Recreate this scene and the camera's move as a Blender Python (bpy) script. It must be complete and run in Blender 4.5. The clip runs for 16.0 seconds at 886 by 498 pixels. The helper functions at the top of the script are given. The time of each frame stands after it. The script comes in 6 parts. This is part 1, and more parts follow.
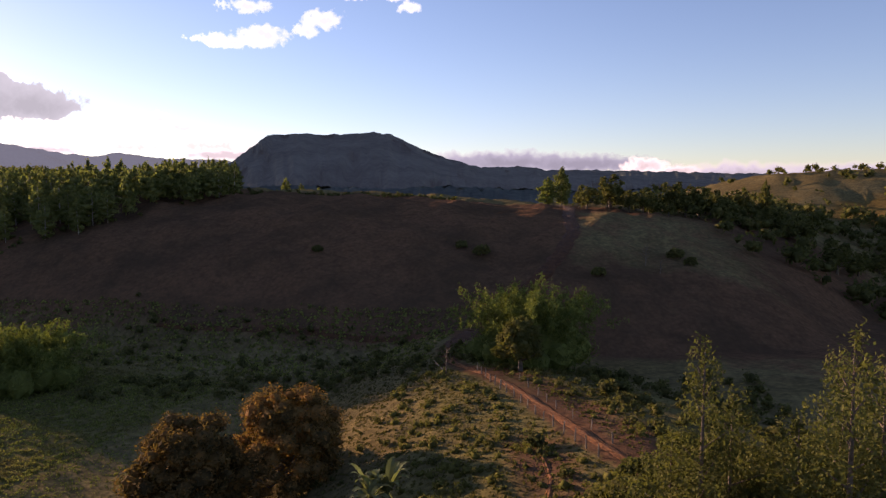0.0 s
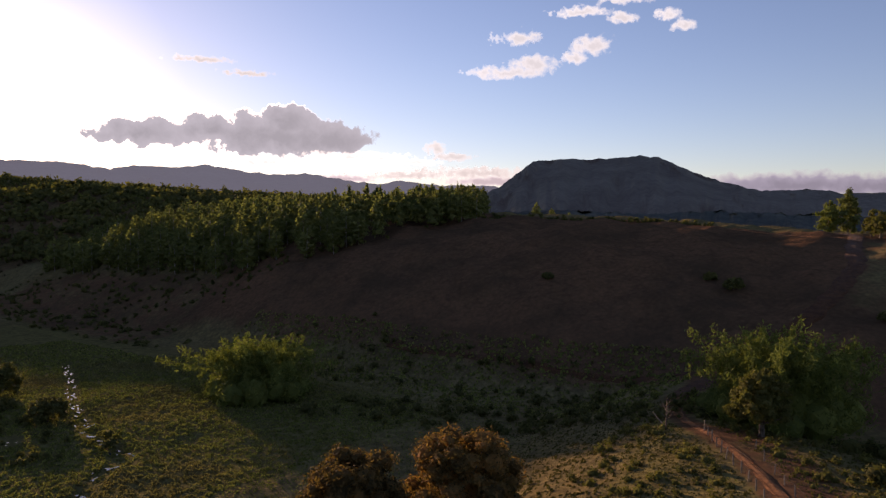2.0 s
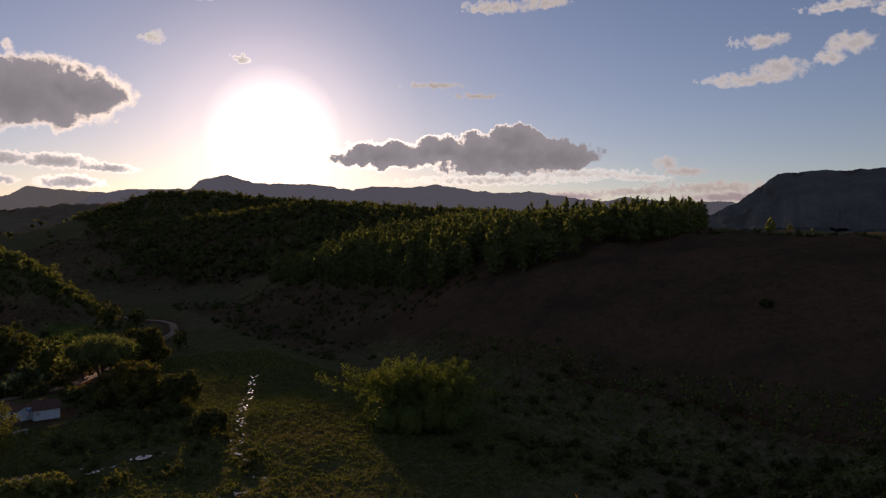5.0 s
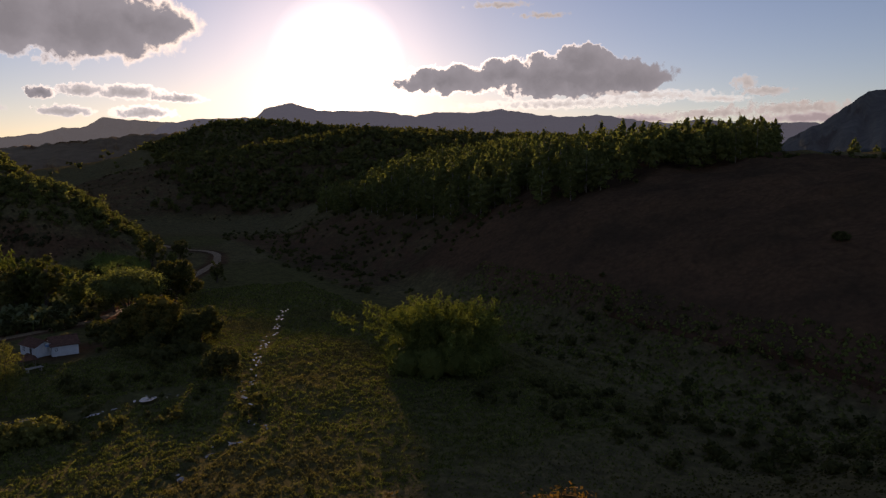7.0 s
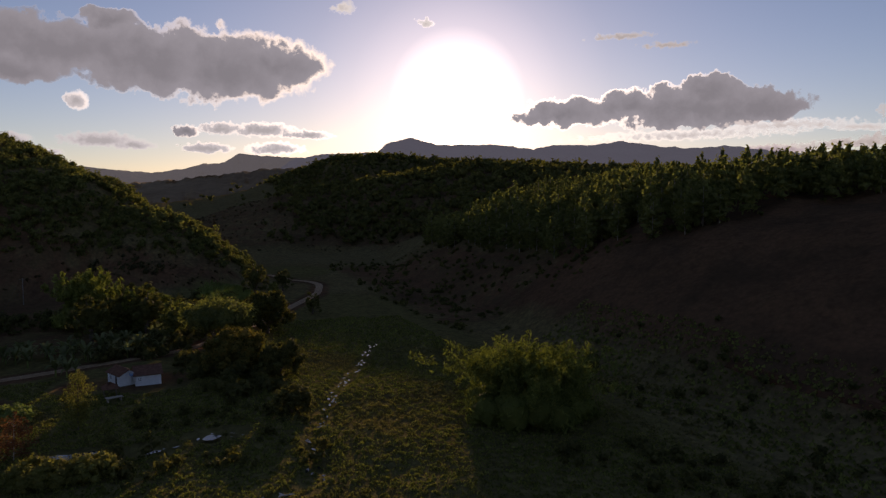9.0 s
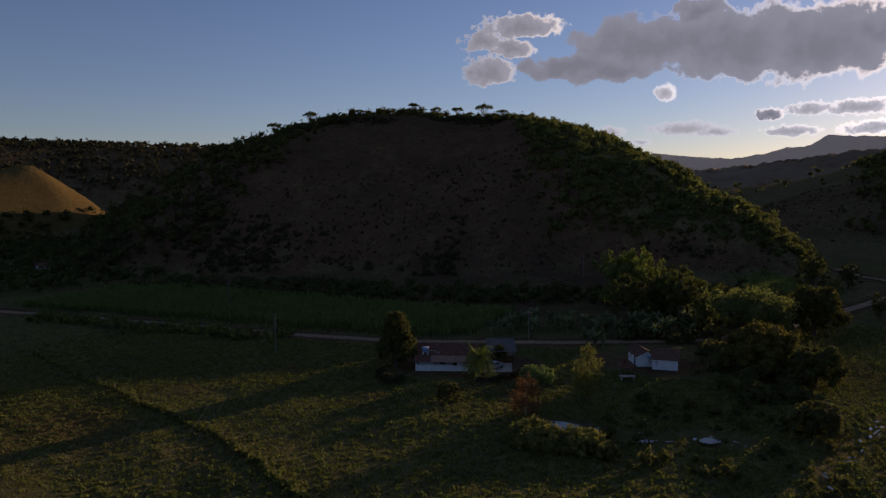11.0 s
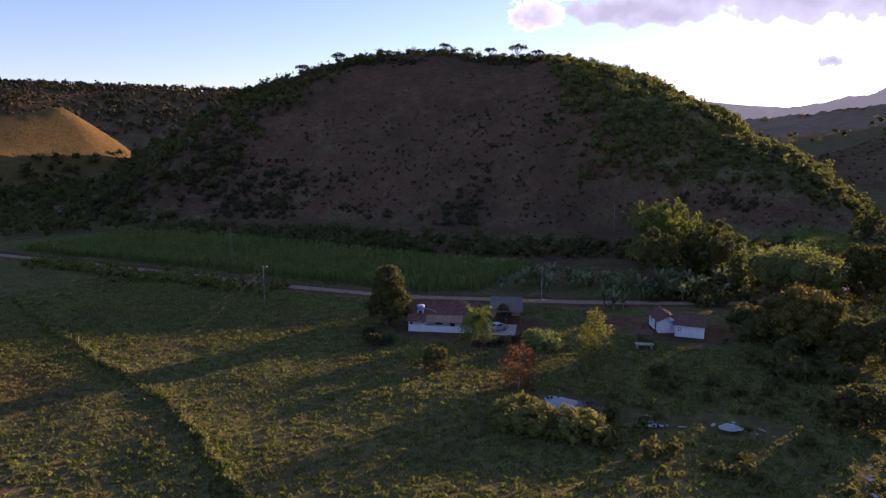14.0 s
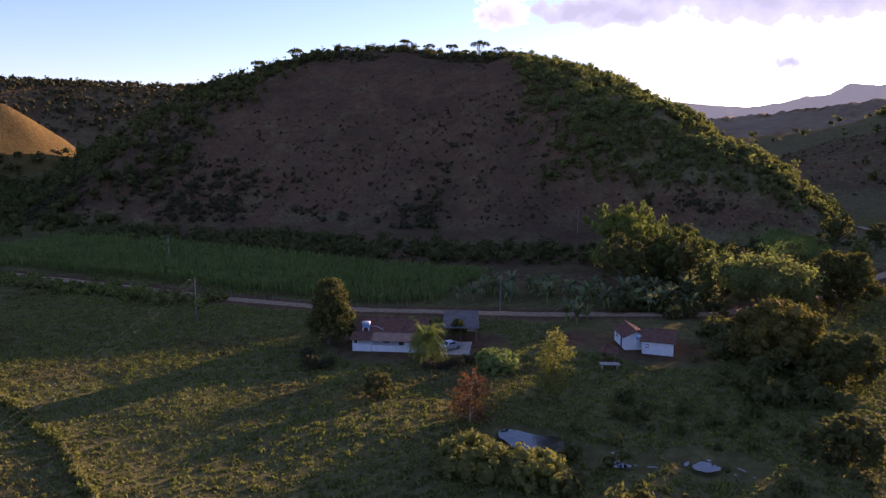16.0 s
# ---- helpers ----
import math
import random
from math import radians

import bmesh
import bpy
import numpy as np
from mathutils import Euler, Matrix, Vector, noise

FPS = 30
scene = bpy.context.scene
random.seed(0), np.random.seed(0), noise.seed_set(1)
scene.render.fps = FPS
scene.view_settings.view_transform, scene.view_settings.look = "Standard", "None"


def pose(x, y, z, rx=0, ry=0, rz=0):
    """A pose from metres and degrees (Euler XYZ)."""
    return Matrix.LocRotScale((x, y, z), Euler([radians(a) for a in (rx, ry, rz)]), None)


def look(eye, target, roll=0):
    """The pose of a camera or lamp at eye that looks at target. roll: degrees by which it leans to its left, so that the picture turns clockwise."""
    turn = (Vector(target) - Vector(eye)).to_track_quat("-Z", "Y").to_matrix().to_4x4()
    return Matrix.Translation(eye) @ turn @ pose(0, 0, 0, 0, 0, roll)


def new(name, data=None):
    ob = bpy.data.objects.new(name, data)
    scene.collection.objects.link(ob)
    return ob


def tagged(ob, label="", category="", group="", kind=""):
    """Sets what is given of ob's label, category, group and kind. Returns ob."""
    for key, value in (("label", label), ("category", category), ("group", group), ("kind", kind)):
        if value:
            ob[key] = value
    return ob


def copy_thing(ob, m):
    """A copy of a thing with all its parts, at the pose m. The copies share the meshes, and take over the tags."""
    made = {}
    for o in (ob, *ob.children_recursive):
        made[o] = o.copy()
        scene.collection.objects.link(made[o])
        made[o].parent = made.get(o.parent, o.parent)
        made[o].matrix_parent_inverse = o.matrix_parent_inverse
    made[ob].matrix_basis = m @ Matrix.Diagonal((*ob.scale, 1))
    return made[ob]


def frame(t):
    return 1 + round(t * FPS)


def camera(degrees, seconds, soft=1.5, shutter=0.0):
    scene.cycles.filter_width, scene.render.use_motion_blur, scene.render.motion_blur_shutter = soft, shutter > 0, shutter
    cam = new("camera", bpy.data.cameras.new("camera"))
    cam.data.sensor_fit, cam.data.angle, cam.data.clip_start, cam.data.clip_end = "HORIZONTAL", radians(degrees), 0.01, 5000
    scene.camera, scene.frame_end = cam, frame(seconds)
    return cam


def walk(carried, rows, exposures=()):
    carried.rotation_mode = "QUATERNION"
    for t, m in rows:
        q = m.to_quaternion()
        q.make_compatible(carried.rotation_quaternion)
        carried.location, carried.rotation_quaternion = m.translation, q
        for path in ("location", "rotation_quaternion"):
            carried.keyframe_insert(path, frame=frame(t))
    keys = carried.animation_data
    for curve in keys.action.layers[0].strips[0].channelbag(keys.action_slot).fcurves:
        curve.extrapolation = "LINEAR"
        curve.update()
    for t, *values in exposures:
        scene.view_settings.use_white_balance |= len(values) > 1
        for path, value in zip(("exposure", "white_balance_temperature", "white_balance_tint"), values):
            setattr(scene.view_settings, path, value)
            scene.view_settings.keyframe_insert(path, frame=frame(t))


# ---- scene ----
# ---- camera ----
def aim(x, y, z, turn, tilt, lean):
    """A camera pose: turn to the left from +y, tilt upwards and lean, in degrees."""
    return pose(x, y, z, 90 + tilt, 0, turn) @ pose(0, 0, 0, 0, 0, lean)


cam = camera(64.2, 16.0, soft=1.3)
PATH = [
    (0.0, aim(0.00, -0.00, 45.00, 14.76, -4.35, -0.30)),
    (0.5, aim(2.02, 3.78, 44.91, 24.79, -4.29, -0.17)),
    (1.0, aim(3.15, 7.70, 44.90, 29.57, -4.31, -0.04)),
    (1.5, aim(3.86, 11.35, 44.86, 33.21, -3.94, 0.01)),
    (2.0, aim(4.03, 15.19, 44.85, 36.02, -2.28, 0.06)),
    (2.5, aim(3.60, 19.00, 44.69, 37.45, -0.65, 0.18)),
    (3.0, aim(2.91, 22.73, 44.57, 37.82, -0.69, 0.34)),
    (3.5, aim(1.79, 26.48, 44.42, 38.82, -0.72, 0.43)),
    (4.0, aim(0.75, 30.23, 44.39, 42.37, -0.82, 0.46)),
    (4.5, aim(0.04, 34.08, 44.24, 47.96, -0.87, 0.47)),
    (5.0, aim(-0.39, 37.95, 44.03, 54.24, -0.89, 0.32)),
    (5.2, aim(-0.64, 39.45, 43.99, 56.25, -0.81, -0.01)),
    (5.7, aim(-1.79, 43.32, 44.00, 58.20, -1.79, -0.15)),
    (6.2, aim(-3.68, 47.28, 44.13, 58.98, -4.11, -0.20)),
    (6.7, aim(-5.88, 51.04, 44.24, 59.31, -6.26, -0.23)),
    (7.0, aim(-7.15, 53.10, 44.25, 59.60, -6.83, -0.24)),
    (7.3, aim(-8.27, 54.94, 44.18, 60.13, -6.48, -0.28)),
    (7.5, aim(-8.95, 56.08, 44.09, 60.61, -5.86, -0.30)),
    (8.0, aim(-10.67, 58.79, 43.89, 60.99, -4.35, -0.23)),
    (8.5, aim(-12.69, 61.53, 43.68, 64.12, -4.26, -0.19)),
    (9.0, aim(-14.91, 64.21, 43.41, 69.14, -4.12, -0.24)),
    (9.5, aim(-17.49, 67.12, 43.14, 79.85, -4.03, -0.37)),
    (10.0, aim(-20.14, 69.91, 42.78, 94.58, -3.87, -0.46)),
    (10.2, aim(-21.29, 70.92, 42.68, 100.31, -3.77, -0.41)),
    (10.6, aim(-23.69, 72.73, 42.33, 108.58, -4.02, -0.37)),
    (11.0, aim(-26.25, 74.14, 41.80, 113.69, -4.95, -0.40)),
    (11.5, aim(-29.53, 75.36, 41.08, 116.84, -6.48, -0.44)),
    (12.0, aim(-32.75, 76.03, 40.53, 117.82, -7.72, -0.38)),
    (12.3, aim(-34.58, 76.18, 40.40, 118.01, -8.02, -0.24)),
    (12.5, aim(-35.77, 76.22, 40.38, 118.13, -8.06, -0.12)),
    (13.0, aim(-38.62, 76.20, 40.31, 118.44, -8.51, -0.04)),
    (13.5, aim(-41.64, 75.96, 40.32, 118.70, -9.12, 0.05)),
    (14.0, aim(-44.56, 75.51, 40.20, 117.20, -9.10, 0.11)),
    (14.5, aim(-47.45, 74.95, 40.19, 115.13, -9.07, 0.15)),
    (15.0, aim(-50.46, 74.31, 40.27, 114.62, -9.23, 0.20)),
    (15.5, aim(-53.76, 73.62, 40.40, 114.53, -9.25, 0.25)),
    (16.0, aim(-57.01, 72.98, 40.45, 114.48, -9.21, 0.26)),
]
EXPOSURES = [(0.0, 0.7, 7450, 42), (1.5, 0.47, 7800, 42), (2.5, 0.04, 7600, 40), (3.5, -0.36, 7750, 39), (5.0, -0.65, 7900, 39), (8.0, -0.46, 7900, 39), (9.0, -0.55, 7750, 39), (10.2, -0.92, 7100, 36), (12.3, 0.05, 6500, 44), (13.0, 0.43, 6520, 48), (14.0, 0.93, 6520, 52), (16.0, 1.08, 6480, 52)]
walk(cam, PATH, EXPOSURES)

# ---- sky and sun ----
SUN_TURN, SUN_HEIGHT = 68.6, 8.05
sky_world = bpy.data.worlds.new("evening_sky")
scene.world = sky_world
sky_world.use_nodes = True
wn = sky_world.node_tree.nodes
sky_node = wn.new("ShaderNodeTexSky")
sky_node.sky_type, sky_node.sun_disc = "NISHITA", False
sky_node.sun_elevation, sky_node.sun_rotation = radians(SUN_HEIGHT), radians(360 - SUN_TURN)
sky_node.air_density, sky_node.dust_density, sky_node.ozone_density, sky_node.altitude = 0.95, 0.33, 2.8, 700
sky_world.node_tree.links.new(sky_node.outputs[0], wn["Background"].inputs[0])
wn["Background"].inputs[1].default_value = 0.15
sun_lamp = bpy.data.lights.new("sun", "SUN")
sun_lamp.energy, sun_lamp.angle, sun_lamp.color = 5.0, radians(0.6), (1.0, 0.83, 0.58)
sun = new("sun", sun_lamp)
SUN_WAY = Vector((-math.sin(radians(SUN_TURN)) * math.cos(radians(SUN_HEIGHT)), math.cos(radians(SUN_TURN)) * math.cos(radians(SUN_HEIGHT)), math.sin(radians(SUN_HEIGHT))))
sun.matrix_world = look(SUN_WAY * 900, (0, 0, 0))

# ---- materials ----
class Nodes:
    """Short hand for a node material."""

    def __init__(self, name):
        self.mat = bpy.data.materials.new(name)
        self.mat.use_nodes = True
        self.tree = self.mat.node_tree
        self.bsdf = self.tree.nodes["Principled BSDF"]
        self.out = self.tree.nodes["Material Output"]

    def add(self, kind, **values):
        node = self.tree.nodes.new("ShaderNode" + kind)
        for key, value in values.items():
            node.inputs[key.replace("_", " ")].default_value = value
        return node

    def link(self, a, b):
        self.tree.links.new(a, b)
        return self

    def coords(self, scale=1.0):
        node = self.add("TexCoord")
        return node.outputs["Object"]

    def place(self):
        return self.add("NewGeometry").outputs["Position"]

    def noise(self, scale, detail=4.0, rough=0.55, at=None):
        node = self.add("TexNoise", Scale=scale, Detail=detail, Roughness=rough)
        self.link(at or self.place(), node.inputs["Vector"])
        return node.outputs["Fac"]

    def ramp(self, fac, *stops):
        node = self.add("ValToRGB")
        els = node.color_ramp.elements
        while len(els) < len(stops):
            els.new(0.5)
        for el, (at, colour) in zip(els, stops):
            el.position, el.color = at, (*colour, 1)
        self.link(fac, node.inputs[0])
        return node.outputs[0]

    def mix(self, fac, a, b, blend="MIX"):
        node = self.add("Mix")
        node.data_type, node.blend_type = "RGBA", blend
        for slot, value in ((0, fac), (6, a), (7, b)):
            if isinstance(value, bpy.types.NodeSocket):
                self.link(value, node.inputs[slot])
            elif slot == 0:
                node.inputs[0].default_value = value
            else:
                node.inputs[slot].default_value = (*value, 1)
        return node.outputs[2]

    def sums(self, how, a, b):
        node = self.add("Math")
        node.operation = how
        for n, value in enumerate((a, b)):
            if isinstance(value, bpy.types.NodeSocket):
                self.link(value, node.inputs[n])
            else:
                node.inputs[n].default_value = value
        return node.outputs[0]

    def finish(self, colour, rough=0.9, bump=None, depth=0.1, metal=0.0, shine=0.3):
        if isinstance(colour, bpy.types.NodeSocket):
            self.link(colour, self.bsdf.inputs["Base Color"])
        else:
            self.bsdf.inputs["Base Color"].default_value = (*colour, 1)
        if isinstance(rough, bpy.types.NodeSocket):
            self.link(rough, self.bsdf.inputs["Roughness"])
        else:
            self.bsdf.inputs["Roughness"].default_value = rough
        self.bsdf.inputs["Metallic"].default_value = metal
        self.bsdf.inputs["Specular IOR Level"].default_value = shine
        if bump is not None:
            node = self.add("Bump", Strength=1.0, Distance=depth)
            self.link(bump, node.inputs["Height"])
            self.link(node.outputs[0], self.bsdf.inputs["Normal"])
        return self.mat


def plain(name, low, high, scale=3.0, rough=0.85, depth=0.02, metal=0.0, shine=0.3):
    """A surface whose colour wanders between two tones, with fine relief."""
    m = Nodes(name)
    coarse, fine = m.noise(scale, 5), m.noise(scale * 9, 3)
    both = m.sums("ADD", m.sums("MULTIPLY", coarse, 0.65), m.sums("MULTIPLY", fine, 0.35))
    return m.finish(m.ramp(both, (0.34, low), (0.66, high)), rough, fine, depth, metal, shine)


def foliage(name, dark, light, glow=0.35, flush=None, shine=0.05):
    """Leaves: two tones by clump and by leaf, part of the light passing through."""
    m = Nodes(name)
    geo, info = m.add("NewGeometry"), m.add("ObjectInfo")
    clump = m.noise(0.45, 3)
    pick = m.sums("ADD", m.sums("MULTIPLY", geo.outputs["Random Per Island"], 0.28), m.sums("MULTIPLY", clump, 0.62))
    pick = m.sums("ADD", pick, m.sums("MULTIPLY", info.outputs["Random"], 0.15))
    colour = m.ramp(pick, (0.2, dark), (0.75, light)) if flush is None else m.ramp(pick, (0.3, dark), (0.55, light), (0.76, flush))
    m.finish(colour, 0.85, shine=shine)
    through_leaf = m.add("BsdfTranslucent")
    m.link(m.mix(1.0, colour, (0.92, 1.0, 0.52), "MULTIPLY"), through_leaf.inputs[0])
    blend = m.add("MixShader")
    blend.inputs[0].default_value = glow
    m.link(m.bsdf.outputs[0], blend.inputs[1]).link(through_leaf.outputs[0], blend.inputs[2])
    m.link(blend.outputs[0], m.out.inputs[0])
    return m.mat


def ground_material():
    m = Nodes("pasture")
    cover = m.add("VertexColor")
    cover.layer_name = "cover"
    split = m.add("SeparateColor")
    m.link(cover.outputs[0], split.inputs[0])
    dry, lush, soil_and_shade = split.outputs[0], split.outputs[1], split.outputs[2]
    big, mid, fine = m.noise(0.03, 4), m.noise(0.28, 5, 0.65), m.noise(2.2, 5, 0.7)
    clod = m.add("TexVoronoi", Scale=0.85)
    clod.feature = "SMOOTH_F1"
    m.link(m.place(), clod.inputs["Vector"])
    lump = m.sums("SUBTRACT", 0.75, clod.outputs["Distance"])
    both = m.sums("ADD", m.sums("MULTIPLY", mid, 0.5), m.sums("MULTIPLY", fine, 0.32))
    both = m.sums("ADD", both, m.sums("MULTIPLY", lump, 0.3))
    grass = m.ramp(both, (0.33, (0.097, 0.077, 0.038)), (0.5, (0.163, 0.126, 0.058)), (0.68, (0.26, 0.19, 0.084)))
    straw = m.ramp(both, (0.3, (0.09, 0.06, 0.021)), (0.7, (0.22, 0.142, 0.047)))
    green = m.ramp(both, (0.3, (0.078, 0.065, 0.028)), (0.7, (0.21, 0.174, 0.064)))
    earth = m.ramp(both, (0.3, (0.09, 0.049, 0.028)), (0.7, (0.21, 0.106, 0.057)))

    def share(mask):
        return m.ramp(m.sums("ADD", mask, m.sums("MULTIPLY", m.sums("SUBTRACT", m.noise(0.11, 5, 0.7), 0.5), 0.9)), (0.35, (0, 0, 0)), (0.65, (1, 1, 1)))

    colour = m.mix(m.sums("MULTIPLY", m.ramp(big, (0.45, (0, 0, 0)), (0.62, (1, 1, 1))), 0.25), grass, straw)
    colour = m.mix(share(lush), colour, green)
    colour = m.mix(share(dry), colour, straw)
    colour = m.mix(share(soil_and_shade), colour, earth)
    colour = m.mix(m.sums("MULTIPLY", m.ramp(m.noise(0.03, 7, 0.7), (0.44, (0, 0, 0)), (0.6, (1, 1, 1))), m.sums("MULTIPLY", soil_and_shade, 0.85)), colour, (0.07, 0.046, 0.028))
    return m.finish(colour, 1.0, both, 0.65, shine=0.0)


GROUND = ground_material()
DIRT = plain("dirt_road", (0.21, 0.122, 0.064), (0.44, 0.275, 0.15), 0.9, 0.95, 0.05)
REDDIRT = plain("red_dirt", (0.12, 0.042, 0.014), (0.36, 0.14, 0.042), 1.1, 0.95, 0.25)
DARKDIRT = plain("dark_red_dirt", (0.05, 0.018, 0.007), (0.135, 0.05, 0.016), 0.7, 0.95, 0.08)
BARK = plain("bark", (0.07, 0.05, 0.035), (0.19, 0.14, 0.10), 2.0, 0.9, 0.04)
PALEBARK = plain("pale_bark", (0.20, 0.17, 0.13), (0.42, 0.37, 0.30), 2.0, 0.85, 0.03)
POSTWOOD = plain("weathered_wood", (0.13, 0.1, 0.072), (0.29, 0.23, 0.17), 3.0, 0.9, 0.02)
MANGOLEAF = foliage("mango_leaves", (0.065, 0.048, 0.022), (0.21, 0.125, 0.045), 0.4, (0.42, 0.2, 0.062))
BAMBOOLEAF = foliage("bamboo_leaves", (0.065, 0.08, 0.022), (0.225, 0.25, 0.064), 0.36)
GUMLEAF = foliage("eucalyptus_leaves", (0.075, 0.088, 0.032), (0.26, 0.27, 0.095), 0.55)
TREELEAF = foliage("tree_leaves", (0.046, 0.051, 0.019), (0.165, 0.155, 0.05), 0.42)
OLIVELEAF = foliage("olive_leaves", (0.045, 0.053, 0.019), (0.165, 0.16, 0.052), 0.42)
BROWNSCRUB = foliage("brown_scrub", (0.06, 0.044, 0.026), (0.15, 0.105, 0.055), 0.35)
# Lighter leaves for the sunlit shoulder: part of its sunlight is in this colour.
FLANKLEAF = foliage("sunlit_hill_leaves", (0.06, 0.07, 0.026), (0.235, 0.235, 0.08), 0.5)
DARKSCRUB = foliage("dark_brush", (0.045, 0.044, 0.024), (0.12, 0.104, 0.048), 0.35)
SCRUBLEAF = foliage("scrub_leaves", (0.05, 0.053, 0.021), (0.175, 0.16, 0.055), 0.42)
WOODLEAF = foliage("ridge_leaves", (0.05, 0.045, 0.026), (0.115, 0.096, 0.046), 0.35)
YELLOWLEAF = foliage("yellow_leaves", (0.1, 0.105, 0.034), (0.3, 0.275, 0.08), 0.45)
REDLEAF = foliage("red_leaves", (0.12, 0.058, 0.032), (0.23, 0.1, 0.05), 0.35)
DRYBLADE = foliage("dry_grass_blades", (0.062, 0.058, 0.019), (0.15, 0.122, 0.038), 0.3, None, 0.0)
GREENMANGO = foliage("dark_mango_leaves", (0.05, 0.052, 0.018), (0.14, 0.125, 0.034), 0.4, (0.28, 0.2, 0.055))
CANELEAF = foliage("cane_leaves", (0.125, 0.17, 0.055), (0.29, 0.35, 0.115), 0.45)
KNOLLGRASS = foliage("coarse_grass", (0.075, 0.075, 0.024), (0.21, 0.19, 0.055), 0.35, None, 0.0)
PALMLEAF = foliage("palm_leaves", (0.075, 0.1, 0.03), (0.23, 0.265, 0.07), 0.45)
BANANALEAF = foliage("banana_leaves", (0.1, 0.115, 0.055), (0.25, 0.265, 0.125), 0.4)


def blade_material():
    """Pasture grass: fresh green and brown, trodden patches, light passing through the blades."""
    m = Nodes("grass_blades")
    each = m.add("NewGeometry").outputs["Random Per Island"]
    pick = m.sums("ADD", m.sums("MULTIPLY", each, 0.5), m.sums("MULTIPLY", m.noise(0.5, 3), 0.5))
    fresh = m.ramp(pick, (0.25, (0.095, 0.104, 0.032)), (0.75, (0.275, 0.28, 0.074)))
    worn = m.ramp(pick, (0.25, (0.115, 0.1, 0.04)), (0.75, (0.27, 0.225, 0.088)))
    colour = m.mix(m.ramp(m.noise(0.045, 4, 0.6), (0.5, (0, 0, 0)), (0.64, (1, 1, 1))), fresh, worn)
    m.finish(colour, 0.9, shine=0.0)
    through_leaf = m.add("BsdfTranslucent")
    m.link(m.mix(1.0, colour, (0.94, 1.0, 0.58), "MULTIPLY"), through_leaf.inputs[0])
    blend = m.add("MixShader")
    blend.inputs[0].default_value = 0.42
    m.link(m.bsdf.outputs[0], blend.inputs[1]).link(through_leaf.outputs[0], blend.inputs[2])
    m.link(blend.outputs[0], m.out.inputs[0])
    return m.mat


GRASSBLADE = blade_material()

# ---- the lie of the land ----
def ease(a, b, v):
    s = np.clip((v - a) / (b - a), 0.0, 1.0)
    return s * s * (3 - 2 * s)


def way_distance(x, y, pts):
    """Distance to a bent line and the share of its length at the nearest place, 0 to the number of its legs."""
    best, share = np.full(np.shape(x), 1e9), np.zeros(np.shape(x))
    for n in range(len(pts) - 1):
        (ax, ay), (bx, by) = pts[n][:2], pts[n + 1][:2]
        dx, dy = bx - ax, by - ay
        s = np.clip(((x - ax) * dx + (y - ay) * dy) / (dx * dx + dy * dy), 0, 1)
        d = np.hypot(x - ax - s * dx, y - ay - s * dy)
        near = d < best
        best, share = np.where(near, d, best), np.where(near, n + s, share)
    return best, share


def hill(x, y, crest, bulge, foot=1.2):
    """A hill round a crest line of (x, y, height, width): bulge is high for steep lower slopes."""
    if len(crest) == 1:
        crest = [crest[0], (crest[0][0] + 0.1, *crest[0][1:])]
    d, s = way_distance(x, y, crest)
    n = np.arange(len(crest))
    h, w = np.interp(s, n, [c[2] for c in crest]), np.interp(s, n, [c[3] for c in crest])
    return h * (1 - np.clip(d / w, 0, 1) ** bulge) ** foot


FIELD_CREST = [(45, 400, 32, 110), (-45, 345, 37, 177), (-110, 340, 42, 180), (-190, 330, 45, 170), (-300, 360, 40, 200), (-420, 420, 45, 250)]
LEFT_CREST = [(-452, -64, 77, 161), (-470, -150, 88, 240), (-492, -250, 81, 190), (-512, -314, 63, 112), (-536, -365, 24, 70)]
WOOD_CREST = [(-690, 215, 47, 190), (-650, 340, 70, 300), (-520, 500, 54, 260)]
GOLD_CREST = [(-404, -452, 57, 78), (-362, -458, 48, 78), (-300, -472, 34, 76)]
SPUR_CREST = [(-405, -20, 51, 120), (-376, 34, 46, 76), (-368, 50, 32, 56)]
BACK_CREST = [(-911, 524, 77, 250), (-955, 425, 85, 250), (-980, 349, 91, 260), (-999, 273, 88, 250), (-1010, 209, 62, 230), (-1018, 140, 42, 220), (-1020, 70, 32, 200), (-1020, 0, 26, 200)]


def land(x, y):
    """Height of the ground, without its fine roughness."""
    x, y = np.asarray(x, float), np.asarray(y, float)
    parts = [
        hill(x, y, FIELD_CREST, 3.3, 1.1),
        hill(x, y, LEFT_CREST, 1.7, 1.2),
        hill(x, y, WOOD_CREST, 1.9, 1.3),
        hill(x, y, GOLD_CREST, 1.35, 1.0),
        hill(x, y, [(-318, -398, 25, 48)], 1.6),
        hill(x, y, [(-1050, -520, 91, 330), (-720, -820, 96, 330), (-300, -1050, 103, 350)], 1.8),
        hill(x, y, [(150, 640, 60, 230), (420, 640, 62, 260)], 1.8),
        hill(x, y, [(190, 430, 38, 130), (330, 420, 40, 160)], 1.8),
        hill(x, y, SPUR_CREST, 1.8, 1.2),
        hill(x, y, BACK_CREST, 1.9, 1.2),
        hill(x, y, [(14, 40, 9, 70), (-6, 92, 8.3, 46), (-26, 126, 7.4, 36), (-37, 150, 5.6, 30), (-41, 170, 6.5, 26)], 1.8, 1.5),
        hill(x, y, [(220, -150, 60, 260), (60, -420, 55, 240)], 1.8),
    ]
    total = sum(p ** 4 for p in parts) ** 0.25
    base = 3.2 + 5.0 * ease(-70, 40, x) * ease(-40, 60, y) * ease(240, 160, y) + 2.0 * ease(-210, -330, x)
    base = base + 12 * ease(700, 1600, np.hypot(x, y))
    return base + total


